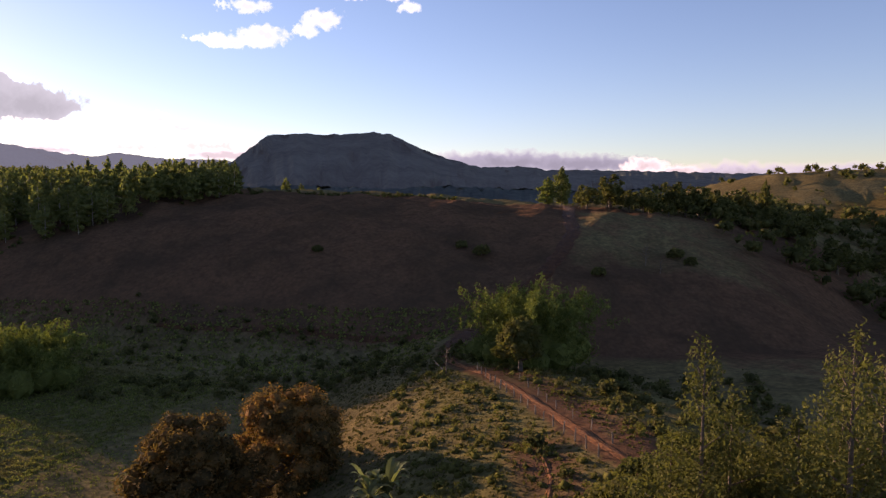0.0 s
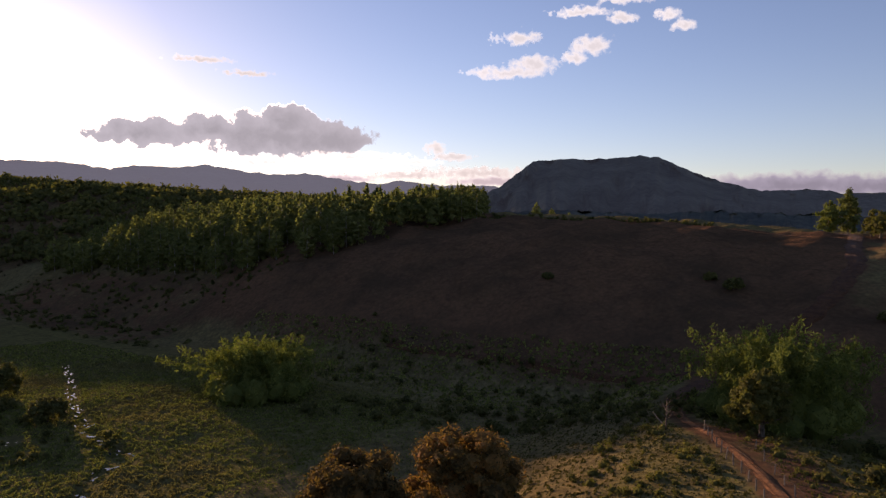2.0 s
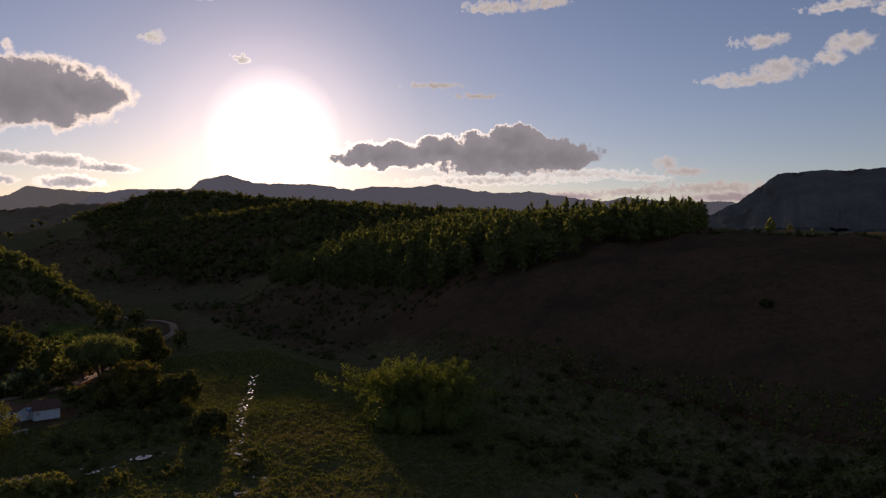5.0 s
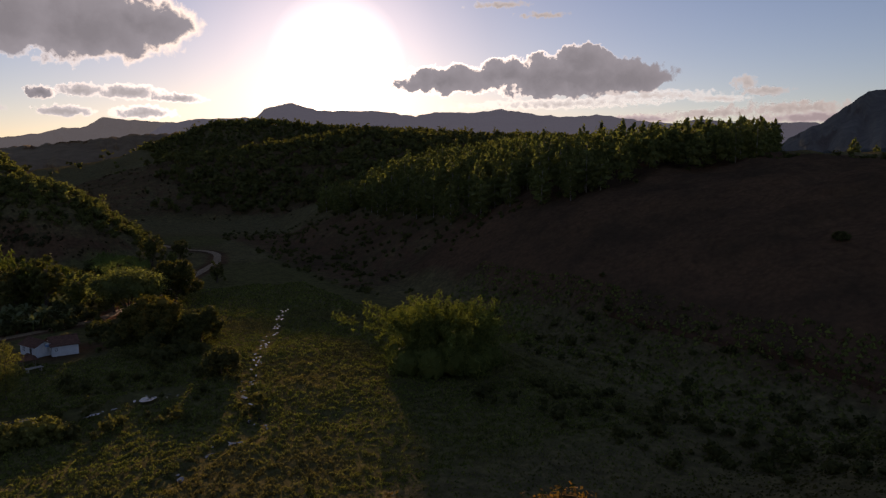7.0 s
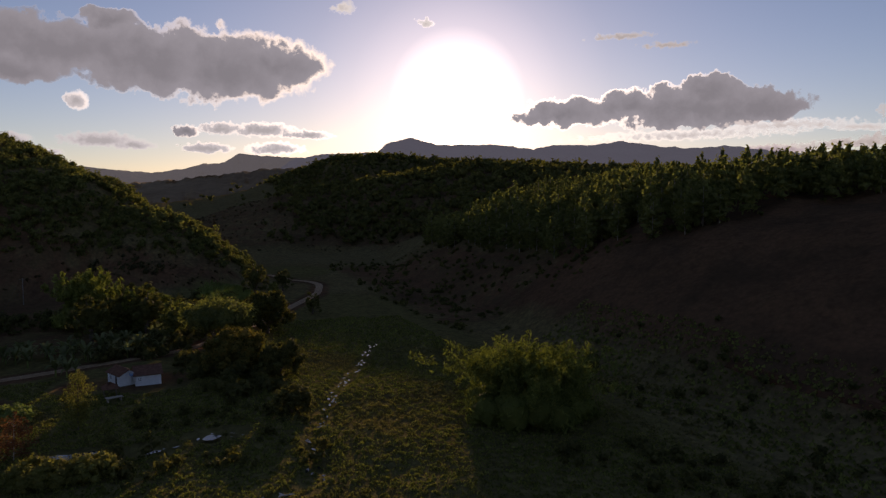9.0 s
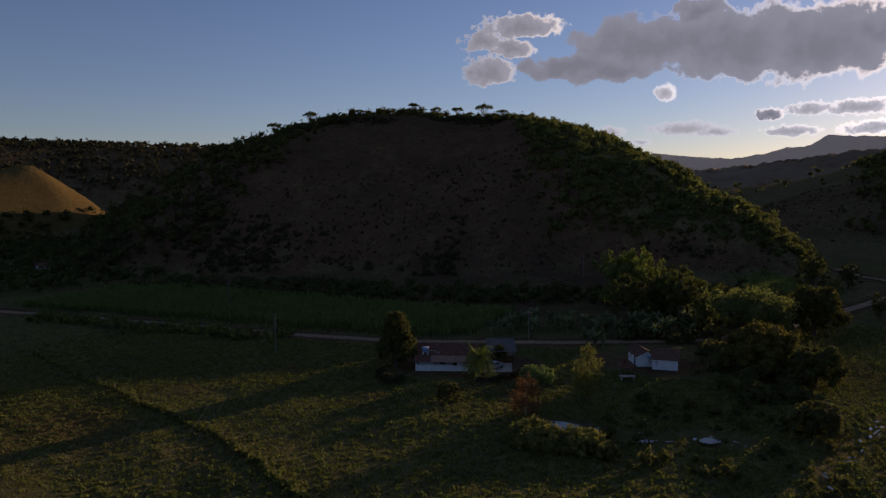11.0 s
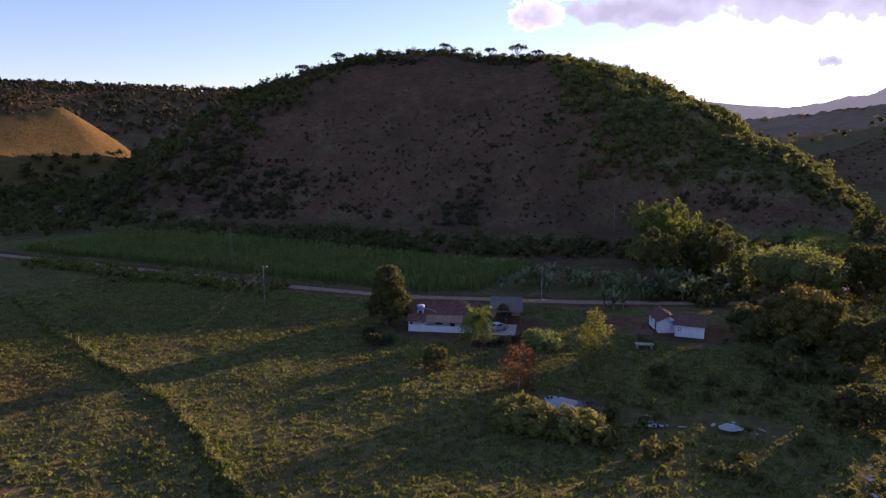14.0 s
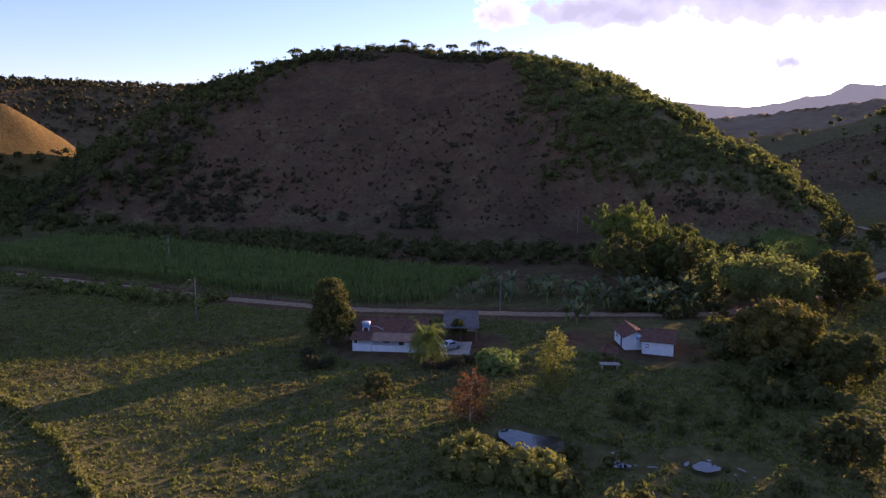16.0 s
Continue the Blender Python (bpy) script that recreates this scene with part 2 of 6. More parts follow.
ROAD = [(-172, -190), (-177, -110), (-179, -72), (-179.5, -37), (-184, -4), (-197, 32), (-213, 66), (-238, 84), (-268, 101), (-300, 118), (-325, 124), (-340, 123), (-350, 115), (-378, 108)]
TRACK = [(14, 56), (7, 70), (-1, 82), (-5, 89.4), (-10.2, 99), (-14.2, 106.5), (-19.1, 116), (-27, 127), (-35, 139), (-40, 155), (-38, 173), (-27, 196), (-21, 214), (-18, 240), (-22, 270), (-24, 300), (-40, 335)]
SPUR = [(-22, 290), (-60, 296), (-110, 310)]
HOUSE_PADS = [(-166, 14, 16), (-172, 26, 10), (-182, 58, 13), (-183, 46, 10)]


def rough(x, y):
    """Uneven ground: a few octaves of smooth waves, calm on roads and yards."""
    x, y = np.asarray(x, float), np.asarray(y, float)
    z = 0
    for n, (size, high) in enumerate(((61, 1.0), (33, 0.6), (17, 0.32), (9, 0.2))):
        a, b = 1.1 + n * 0.7, 2.3 + n * 1.3
        u, w = x * math.cos(a) - y * math.sin(a), x * math.sin(a) + y * math.cos(a)
        z = z + high * (np.sin(u / size * 6.28 + b + 1.7 * np.sin(w / size * 4.1)) * np.cos(w / size * 6.28 * 0.83 + 1.3 * np.sin(u / size * 3.7 + b)))
    slope = ease(3.5, 30, land(x, y))
    calm = np.minimum(way_distance(x, y, ROAD)[0], np.minimum(way_distance(x, y, TRACK)[0], way_distance(x, y, SPUR)[0]))
    calm = ease(2, 9, calm)
    for px, py, r in HOUSE_PADS:
        calm = calm * ease(r * 0.8, r * 1.5, np.hypot(x - px, y - py))
    return z * (0.35 + 0.9 * slope) * (0.12 + 0.88 * calm)


def height(x, y):
    return land(x, y) + rough(x, y)


def at(x, y):
    return float(height(np.array([x]), np.array([y]))[0])


def mesh_object(name, verts, faces, mat, parent=None, smooth=False, label=""):
    me = bpy.data.meshes.new(name)
    me.from_pydata([tuple(v) for v in verts], [], [tuple(f) for f in faces])
    me.materials.append(mat)
    if smooth:
        me.polygons.foreach_set("use_smooth", [True] * len(me.polygons))
    ob = new(name, me)
    ob.parent = parent
    if label:
        tagged(ob, label)
    return ob


def steps(*legs):
    """Grid lines: legs of (from, to, spacing)."""
    out = []
    for a, b, d in legs:
        out += list(np.arange(a, b - d * 0.3, d))
    return np.array(out + [legs[-1][1]])


def build_ground():
    xs = steps((-6000, -1500, 300), (-1500, -760, 40), (-760, -300, 8), (-300, -230, 3.5), (-230, -90, 1.9), (-90, 30, 1.6), (30, 220, 6), (220, 800, 30), (800, 6000, 300))
    ys = steps((-6000, -1300, 300), (-1300, -620, 40), (-620, -150, 8), (-150, -60, 3), (-60, 140, 1.9), (140, 240, 2), (240, 460, 4), (460, 800, 15), (800, 1600, 50), (1600, 6000, 300))
    gx, gy = np.meshgrid(xs, ys)
    gz = height(gx, gy)
    for line in (STREAM,):
        gz -= 0.7 * ease(2.6, 0.8, way_distance(gx, gy, line)[0])
    gz -= 0.8 * POND_MASK(gx, gy)
    nx, ny = len(xs), len(ys)
    k = np.arange(nx * ny).reshape(ny, nx)
    quads = np.stack([k[:-1, :-1], k[:-1, 1:], k[1:, 1:], k[1:, :-1]], -1).reshape(-1, 4)
    me = bpy.data.meshes.new("ground")
    me.vertices.add(nx * ny)
    me.vertices.foreach_set("co", np.stack([gx, gy, gz], -1).ravel().astype(np.float32))
    me.loops.add(quads.size)
    me.loops.foreach_set("vertex_index", quads.ravel().astype(np.int32))
    me.polygons.add(len(quads))
    me.polygons.foreach_set("loop_start", np.arange(0, quads.size, 4, dtype=np.int32))
    me.polygons.foreach_set("use_smooth", np.ones(len(quads), dtype=bool))
    me.update(calc_edges=True)
    lie = land(gx, gy)
    field = ease(158, 178, gy) * ease(330, 300, gy) * ease(-250, -225, gx + 0.2 * (gy - 180)) * ease(150, 60, gx)
    steep = np.maximum(hill(gx, gy, LEFT_CREST, 1.7, 1.2), hill(gx, gy, SPUR_CREST, 1.8, 1.2))
    wood_side = hill(gx, gy, WOOD_CREST, 1.9, 1.3)
    knoll = ease(8, 11, lie) * ease(160, 130, gy) * ease(-60, -30, gx) * ease(60, 20, gx)
    gold = np.maximum(np.maximum(ease(3, 12, hill(gx, gy, GOLD_CREST, 1.35, 1.0)) * ease(-492, -478, gy), ease(3, 9, hill(gx, gy, [(-318, -398, 25, 48)], 1.6))), ease(4, 20, hill(gx, gy, [(150, 640, 60, 230), (420, 640, 62, 260)], 1.8)))
    gold = np.maximum(gold * np.where(gy > 0, 0.36, 1.0), ease(6, 20, hill(gx, gy, [(190, 430, 38, 130), (330, 420, 40, 160)], 1.8)))
    dry = np.maximum(gold, 0.55 * ease(-130, -60, gx) * ease(60, 10, gy + 0.2 * gx))
    north_side = ease(-18, 14, gy + 48 - 0.6 * (gx + 449)) * ease(2, 9, steep)
    dry = np.maximum(dry, 0.3 * north_side * ease(-330, -345, gx))
    dry = np.maximum(dry, 0.85 * ease(34, 12, np.hypot(gx + 104, (gy + 44) * 0.9)))
    dry = np.maximum(dry, 0.34 * ease(7, 11, lie) * ease(150, 120, gy) * ease(-60, -20, gx))
    lush = 0.8 * ease(6, 4, lie) * ease(-60, -100, gx) * ease(-340, -300, gx) * (1 - 0.75 * ease(136, 156, gy))
    lush = np.maximum(lush, 0.6 * knoll)
    lush = np.maximum(lush, 0.9 * ease(26, 18, np.hypot((gx + 300) * 0.7, gy - 82)))
    lush = np.maximum(lush, 0.9 * ease(40, 26, np.hypot(gx + 390, (gy - 118) * 1.4)))
    # The wood_side share paints that hill's shaded grass darker, as brown earth.
    soil_and_shade = 0.66 * field + np.maximum(0.62 * ease(-2, 5, steep), 0.5 * ease(0.5, 6, np.maximum(wood_side, hill(gx, gy, [(-1050, -520, 91, 330), (-720, -820, 96, 330), (-300, -1050, 103, 350)], 1.8))))
    soil_and_shade = np.maximum(soil_and_shade, 0.55 * ease(-208, -222, gx) * ease(-180, -140, gy) * ease(70, 30, gy) * ease(-470, -440, gx))
    soil_and_shade = soil_and_shade * (1 - 0.75 * north_side * ease(-330, -345, gx))
    slope_grass = ease(-26, -14, gx) * ease(60, 25, gx) * ease(205, 225, gy) * ease(300, 275, gy)
    soil_and_shade = soil_and_shade * (1 - 0.45 * slope_grass)
    lush = np.maximum(lush, 0.2 * slope_grass)
    soil_and_shade = np.maximum(soil_and_shade, 0.6 * ease(132, 150, gy) * ease(205, 190, gy) * ease(-215, -230, gx) * ease(-420, -390, gx))
    near_track = np.minimum(way_distance(gx, gy, TRACK)[0], way_distance(gx, gy, SPUR)[0] + 1)
    soil_and_shade = np.maximum(soil_and_shade, 0.75 * ease(4, 1, near_track))
    soil_and_shade = np.maximum(soil_and_shade, 0.62 * ease(9, 2, way_distance(gx - 4, gy - 2.5, TRACK[2:8])[0]))
    soil_and_shade = np.maximum(soil_and_shade, 0.55 * ease(7, 2, way_distance(gx, gy, [(-12, 88), (-7, 74), (-5, 62)])[0]))
    soil_and_shade = np.maximum(soil_and_shade, 0.7 * ease(7, 3, way_distance(gx, gy, ROAD)[0]))
    soil_and_shade = np.maximum(soil_and_shade, 0.6 * ease(60, 15, np.hypot(gx - 45, (gy - 190) * 0.8)))
    soil_and_shade = np.maximum(soil_and_shade, 0.6 * ease(6, 1, way_distance(gx, gy, [(-115, 173), (-75, 171), (-38, 173)])[0]))
    for px, py, r in HOUSE_PADS:
        soil_and_shade = np.maximum(soil_and_shade, 0.6 * ease(r * 1.3, r * 0.3, np.hypot(gx - px, gy - py)))
    cover = np.stack([dry, lush, soil_and_shade, np.ones_like(dry)], -1).reshape(-1, 4).astype(np.float32)
    layer = me.color_attributes.new("cover", "FLOAT_COLOR", "POINT")
    layer.data.foreach_set("color", cover.ravel())
    me.materials.append(GROUND)
    return tagged(new("ground", me), "dry and green pasture land with bare red slopes", "ground", kind="structure")


STREAM = [(-205, 116), (-186, 108), (-155, 93), (-142, 89), (-136, 85), (-122, 84), (-114, 82), (-108, 74), (-100, 66)]


def POND_MASK(x, y):
    pond = np.minimum(np.hypot((x + 137) * 1.6, (y - 48)) - 6, np.hypot((x + 136) * 1.6, y - 59) - 4.5)
    pond = np.minimum(pond, np.hypot((x + 139) * 1.4, y - 70) - 5)
    return ease(1.5, -1.0, pond)


def ribbon(name, pts, width, mat, lift=0.1, step=2.0, wobble=0.25):
    """A strip of road laid over the land."""
    line, verts, faces = [], [], []
    for (ax, ay), (bx, by) in zip(pts[:-1], pts[1:]):
        n = max(2, int(math.hypot(bx - ax, by - ay) / 2))
        line += [(ax + (bx - ax) * i / n, ay + (by - ay) * i / n) for i in range(n)]
    line = np.array(line + [pts[-1]])
    for _ in range(6):
        line[1:-1] = (line[:-2] + 2 * line[1:-1] + line[2:]) / 4
    away = np.gradient(line, axis=0)
    away /= np.linalg.norm(away, axis=1, keepdims=True)
    side = np.stack([-away[:, 1], away[:, 0]], 1)
    cols, dips = [-1, -0.8, -0.5, -0.2, 0.2, 0.5, 0.8, 1], [-0.3, 0.0, -0.09, 0.03, 0.03, -0.09, 0.0, -0.3]
    rng = np.random.default_rng(5)
    for i, p in enumerate(line):
        for c, dip in zip(cols, dips):
            half = width / 2 * (1 + wobble * (noise.noise(Vector((p[0] * 0.35, p[1] * 0.35, 3 + c * 4))) + 0.3 * rng.random()))
            q = p + side[i] * c * half
            z = at(q[0], q[1]) + lift + dip
            verts.append((q[0], q[1], z))
    m = len(cols)
    for i in range(len(line) - 1):
        for j in range(m - 1):
            a = i * m + j
            faces.append((a, a + m, a + m + 1, a + 1))
    return mesh_object(name, verts, faces, mat, smooth=True)


build_ground()
tagged(ribbon("road", ROAD, 3.5, DIRT), "pale dusty dirt road along the foot of the hill", "road", kind="structure")
tagged(ribbon("road", TRACK[9:], 5.0, DARKDIRT, wobble=0.6), "rutted red dirt track up the dark field", "road", kind="structure")
tagged(ribbon("road", TRACK[:10], 1.5, REDDIRT, wobble=0.8), "narrow eroded red dirt track over the knoll", "road", kind="structure")
tagged(ribbon("road", SPUR, 2.6, REDDIRT), "narrow red dirt track across the slope", "road", kind="structure")

tagged(ribbon("road", [(-128, 170), (-105, 170.5), (-87, 171), (-70, 172), (-55, 173), (-41, 177)], 2.2, DARKDIRT, wobble=0.7), "red earth path along the foot of the dark field", "road", kind="structure")
tagged(ribbon("gully", [(-12.5, 89), (-10, 84), (-8.6, 79.5), (-7.4, 75), (-7.6, 69)], 0.7, REDDIRT, 0.05, wobble=0.8), "narrow eroded red gully in the dry grass", "gully", kind="structure")


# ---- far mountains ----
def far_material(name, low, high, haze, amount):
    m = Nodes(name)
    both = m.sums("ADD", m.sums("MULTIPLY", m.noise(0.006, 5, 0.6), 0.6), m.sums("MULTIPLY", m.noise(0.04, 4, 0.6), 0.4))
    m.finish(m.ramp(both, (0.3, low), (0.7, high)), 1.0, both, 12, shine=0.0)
    # Aerial haze is put into the slopes as a faint emission.
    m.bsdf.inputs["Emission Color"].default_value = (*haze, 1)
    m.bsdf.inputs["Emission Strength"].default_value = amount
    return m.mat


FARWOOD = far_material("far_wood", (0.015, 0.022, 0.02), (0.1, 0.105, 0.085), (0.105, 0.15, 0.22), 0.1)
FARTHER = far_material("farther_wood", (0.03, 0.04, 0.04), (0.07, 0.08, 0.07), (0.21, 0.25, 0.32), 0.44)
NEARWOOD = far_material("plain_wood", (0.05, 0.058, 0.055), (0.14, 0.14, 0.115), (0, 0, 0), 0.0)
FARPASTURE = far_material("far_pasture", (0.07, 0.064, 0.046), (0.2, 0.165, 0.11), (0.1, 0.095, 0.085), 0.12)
HAZEDFAR = far_material("hazed_far_mountain", (0.04, 0.045, 0.04), (0.09, 0.09, 0.075), (0.235, 0.26, 0.275), 0.46)


def mountain_range(name, far, outline, depth, mat, label, seed):
    """A range of mountains: outline of (turn, height) at a distance, sloping to the plain before and behind."""
    turns = np.arange(outline[0][0], outline[-1][0], 0.12 if far < 3500 else 0.1)
    high = np.interp(turns, [o[0] for o in outline], [o[1] for o in outline])
    shares = [-1.0, -0.86, -0.72, -0.58, -0.44, -0.3, -0.18, -0.08, 0.0, 0.12, 0.4, 1.0]
    verts, faces = [], []
    for i, (a, h) in enumerate(zip(turns, high)):
        for s in shares:
            wander = noise.fractal(Vector((a * 0.35, s * 2.2, seed)), 0.8, 2.1, 5) * 1.0
            fine = noise.fractal(Vector((a * 1.3, s * 3, seed + 7)), 0.9, 2.0, 3)
            drop = 1 - abs(s) ** 1.15
            r = far + s * depth + wander * depth * 0.3 * (1 if s else 0)
            z = 10 + (h - 10) * drop * (1 + 0.34 * wander * (0 if s == 0 else min(1, abs(s) * 3))) + fine * 5 * (1 if s > -0.9 else 0)
            verts.append((-math.sin(radians(a)) * r, math.cos(radians(a)) * r, z))
    m = len(shares)
    for i in range(len(turns) - 1):
        for j in range(m - 1):
            q = i * m + j
            faces.append((q, q + 1, q + m + 1, q + m))
    return tagged(mesh_object(name, verts, faces, mat, smooth=True), label, "mountain", kind="structure")


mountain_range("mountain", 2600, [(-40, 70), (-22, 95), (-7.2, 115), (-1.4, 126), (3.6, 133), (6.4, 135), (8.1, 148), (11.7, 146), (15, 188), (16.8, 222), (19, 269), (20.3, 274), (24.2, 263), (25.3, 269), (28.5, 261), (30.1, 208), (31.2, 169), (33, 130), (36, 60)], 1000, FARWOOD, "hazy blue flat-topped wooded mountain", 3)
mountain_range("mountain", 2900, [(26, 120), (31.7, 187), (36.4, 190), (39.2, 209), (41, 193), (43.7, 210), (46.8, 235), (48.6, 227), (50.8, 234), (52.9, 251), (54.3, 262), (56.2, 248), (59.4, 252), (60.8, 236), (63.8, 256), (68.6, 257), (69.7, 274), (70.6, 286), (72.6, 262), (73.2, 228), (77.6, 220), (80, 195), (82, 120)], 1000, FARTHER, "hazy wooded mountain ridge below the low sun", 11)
mountain_range("mountain", 3900, [(76, 250), (82.7, 271), (84.2, 283), (85.2, 238), (85.7, 228), (86.8, 228), (88.3, 198), (90.5, 178), (93.5, 194), (96, 214), (100, 190), (106, 150), (120, 120)], 900, HAZEDFAR, "pale far mountains with rounded rocky tops", 23)

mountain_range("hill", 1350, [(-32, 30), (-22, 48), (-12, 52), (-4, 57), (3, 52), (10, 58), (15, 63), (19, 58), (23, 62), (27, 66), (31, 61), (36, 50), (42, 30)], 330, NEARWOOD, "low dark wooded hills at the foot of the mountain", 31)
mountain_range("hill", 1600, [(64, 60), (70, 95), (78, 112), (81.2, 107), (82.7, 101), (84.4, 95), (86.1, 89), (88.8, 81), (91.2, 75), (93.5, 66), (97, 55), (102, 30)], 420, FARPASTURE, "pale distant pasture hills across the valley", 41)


# ---- plants ----
def leaf_cloud(clumps, count, size, rng, shell=0.75, droop=0.0, long=1.0):
    """Small leaf sprays scattered through clumps of (x, y, z, rx, ry, rz)."""
    clumps = np.array(clumps, float)
    area = (clumps[:, 3] * clumps[:, 5] + clumps[:, 3] * clumps[:, 4]) ** 0.9
    which = rng.choice(len(clumps), count, p=area / area.sum())
    way = rng.normal(size=(count, 3))
    way /= np.linalg.norm(way, axis=1, keepdims=True)
    far = 1 - (1 - shell) * rng.random(count) ** 0.7
    far *= 1 + 0.12 * rng.normal(size=count)
    mid = clumps[which, :3] + way * clumps[which, 3:] * far[:, None]
    face = way + 0.7 * rng.normal(size=(count, 3))
    face[:, 2] += 0.35
    face /= np.linalg.norm(face, axis=1, keepdims=True)
    along = np.cross(face, rng.normal(size=(count, 3)))
    along[:, 2] -= droop
    along /= np.linalg.norm(along, axis=1, keepdims=True)
    across = np.cross(face, along)
    s = size * (0.6 + 0.8 * rng.random((count, 1)))
    verts = np.stack([mid - along * s * long, mid + across * s * 0.5 - along * s * 0.1 * long, mid + along * s * long, mid - across * s * 0.5 + along * s * 0.2 * long], 1).reshape(-1, 3)
    faces = np.arange(count * 4).reshape(-1, 4)
    return verts, faces


def hearts(clumps, share, rng, fine=False):
    """The closed inside of a crown: a lumpy body of quads in each clump."""
    clumps = np.array(clumps, float)
    n = 3 if fine else 2
    grid, quads, known = [], [], {}
    for axis in range(3):
        for sign in (-1, 1):
            for i in range(n - 1):
                for j in range(n - 1):
                    face = []
                    for du, dv in ((0, 0), (1, 0), (1, 1), (0, 1)):
                        u, v = 2 * (i + du) / (n - 1) - 1, 2 * (j + dv) / (n - 1) - 1
                        key = [0, 0, 0]
                        key[axis], key[(axis + 1) % 3], key[(axis + 2) % 3] = sign, u, v
                        key = tuple(key)
                        if key not in known:
                            known[key] = len(grid)
                            grid.append(key)
                        face.append(known[key])
                    quads.append(face if sign > 0 else face[::-1])
    unit = np.array(grid, float)
    unit /= np.linalg.norm(unit, axis=1, keepdims=True)
    m, k = len(clumps), len(unit)
    turn = np.linalg.qr(rng.normal(size=(m, 3, 3)))[0]
    body = np.einsum("mij,kj->mki", turn, unit) * (share * (0.85 + 0.3 * rng.random((m, k, 1))))
    verts = clumps[:, None, :3] + body * clumps[:, None, 3:]
    faces = (np.array(quads)[None] + (np.arange(m) * k)[:, None, None]).reshape(-1, 4)
    return verts.reshape(-1, 3), faces


def with_hearts(clumps, share, rng, cloud, fine=False):
    v, f = hearts(clumps, share, rng, fine)
    return np.concatenate([cloud[0], v]), np.concatenate([cloud[1], f + len(cloud[0])])


def tube(pts, radii, sides=6):
    """A tapered limb along points."""
    verts, faces = [], []
    for i, (p, r) in enumerate(zip(pts, radii)):
        p = Vector(p)
        ahead = (Vector(pts[min(i + 1, len(pts) - 1)]) - Vector(pts[max(i - 1, 0)])).normalized()
        u = ahead.orthogonal().normalized()
        w = ahead.cross(u)
        for k in range(sides):
            a = k / sides * math.tau
            verts.append(tuple(p + (u * math.cos(a) + w * math.sin(a)) * r))
    for i in range(len(pts) - 1):
        for k in range(sides):
            a, b = i * sides + k, i * sides + (k + 1) % sides
            faces.append((a, b, b + sides, a + sides))
    faces.append(tuple(range((len(pts) - 1) * sides, len(pts) * sides)))
    return verts, faces


def joined(pieces):
    verts, faces = [], []
    for v, f in pieces:
        n = len(verts)
        verts += [tuple(p) for p in v]
        faces += [tuple(i + n for i in face) for face in f]
    return verts, faces


def plant(name, trunk, crown, bark, leaf, label, category, group=""):
    base = new(name)
    mesh_object("trunk", *trunk, bark, base, True)
    mesh_object("crown", *crown, leaf, base)
    return tagged(base, label, category, group)


def broad_tree(rng, high, wide, leaves, size, trunk_share=0.3, clumps=14, flat=0.75, shell=0.7, heart=0.55, lump=1.0):
    """Trunk with limbs and a crown of uneven clumps; base at the origin."""
    limbs = [tube([(0, 0, -0.5), (wide * 0.01, 0, high * trunk_share * 0.5), (wide * 0.02, wide * 0.01, high * trunk_share), (0, 0, high * 0.75)], [high * 0.024, high * 0.018, high * 0.014, high * 0.005])]
    masses = []
    for i in range(clumps):
        a, r = i * 2.4 + rng.random() * 0.5, wide * 0.5 * math.sqrt((i + 0.4) / clumps) * 0.78
        up = 1 - (r / (wide * 0.5)) ** 2 * 0.75
        z = high * (trunk_share + (1 - trunk_share) * (0.32 + 0.45 * up * (0.75 + 0.35 * rng.random())))
        s = wide * (0.15 + 0.09 * rng.random()) * lump
        x, y = r * math.cos(a), r * math.sin(a)
        masses.append((x, y, z, s, s, s * flat))
        if i % 2 == 0:
            limbs.append(tube([(wide * 0.015, 0, high * trunk_share * (0.7 + 0.3 * rng.random())), (x * 0.5, y * 0.5, (z + high * trunk_share) * 0.52), (x, y, z)], [high * 0.014, high * 0.009, high * 0.003], 5))
    return joined(limbs), with_hearts(masses, heart, rng, leaf_cloud(masses, leaves, size, rng, shell), True) if heart else leaf_cloud(masses, leaves, size, rng, shell)


def dome_tree(rng, high, wide, leaves, size, low=0.08, clumps=60, shell=0.72, taper=0.0):
    """A dense crown that reaches nearly to the ground, of many bulging clumps."""
    limbs = [tube([(0, 0, -0.5), (0, 0, high * 0.25), (0, 0, high * 0.7)], [high * 0.045, high * 0.035, high * 0.01])]
    masses = [(0, 0, high * 0.5, wide * 0.34, wide * 0.34, high * 0.34)]
    for i in range(clumps):
        up = (i + 0.5) / clumps
        a = i * 2.399 + rng.random() * 0.4
        side = math.sqrt(max(0.0, 1 - (up * 1.05 - 0.12) ** 2))
        grow = (0.74 + 0.4 * rng.random()) * (1 - taper * up)
        x, y = wide * 0.42 * side * grow * math.cos(a), wide * 0.42 * side * grow * math.sin(a)
        z = high * (low + 0.12 + (0.78 - low) * up * (0.92 + 0.12 * rng.random()))
        r = wide * (0.065 + 0.085 * rng.random() ** 1.5)
        masses.append((x, y, z, r, r, r * 0.8))
        if i % 5 == 0:
            limbs.append(tube([(0, 0, high * 0.2), (x * 0.5, y * 0.5, z * 0.7), (x * 0.95, y * 0.95, z)], [high * 0.014, high * 0.009, high * 0.003], 5))
    return joined(limbs), with_hearts(masses, 0.6, rng, leaf_cloud(masses, leaves, size, rng, shell), True)


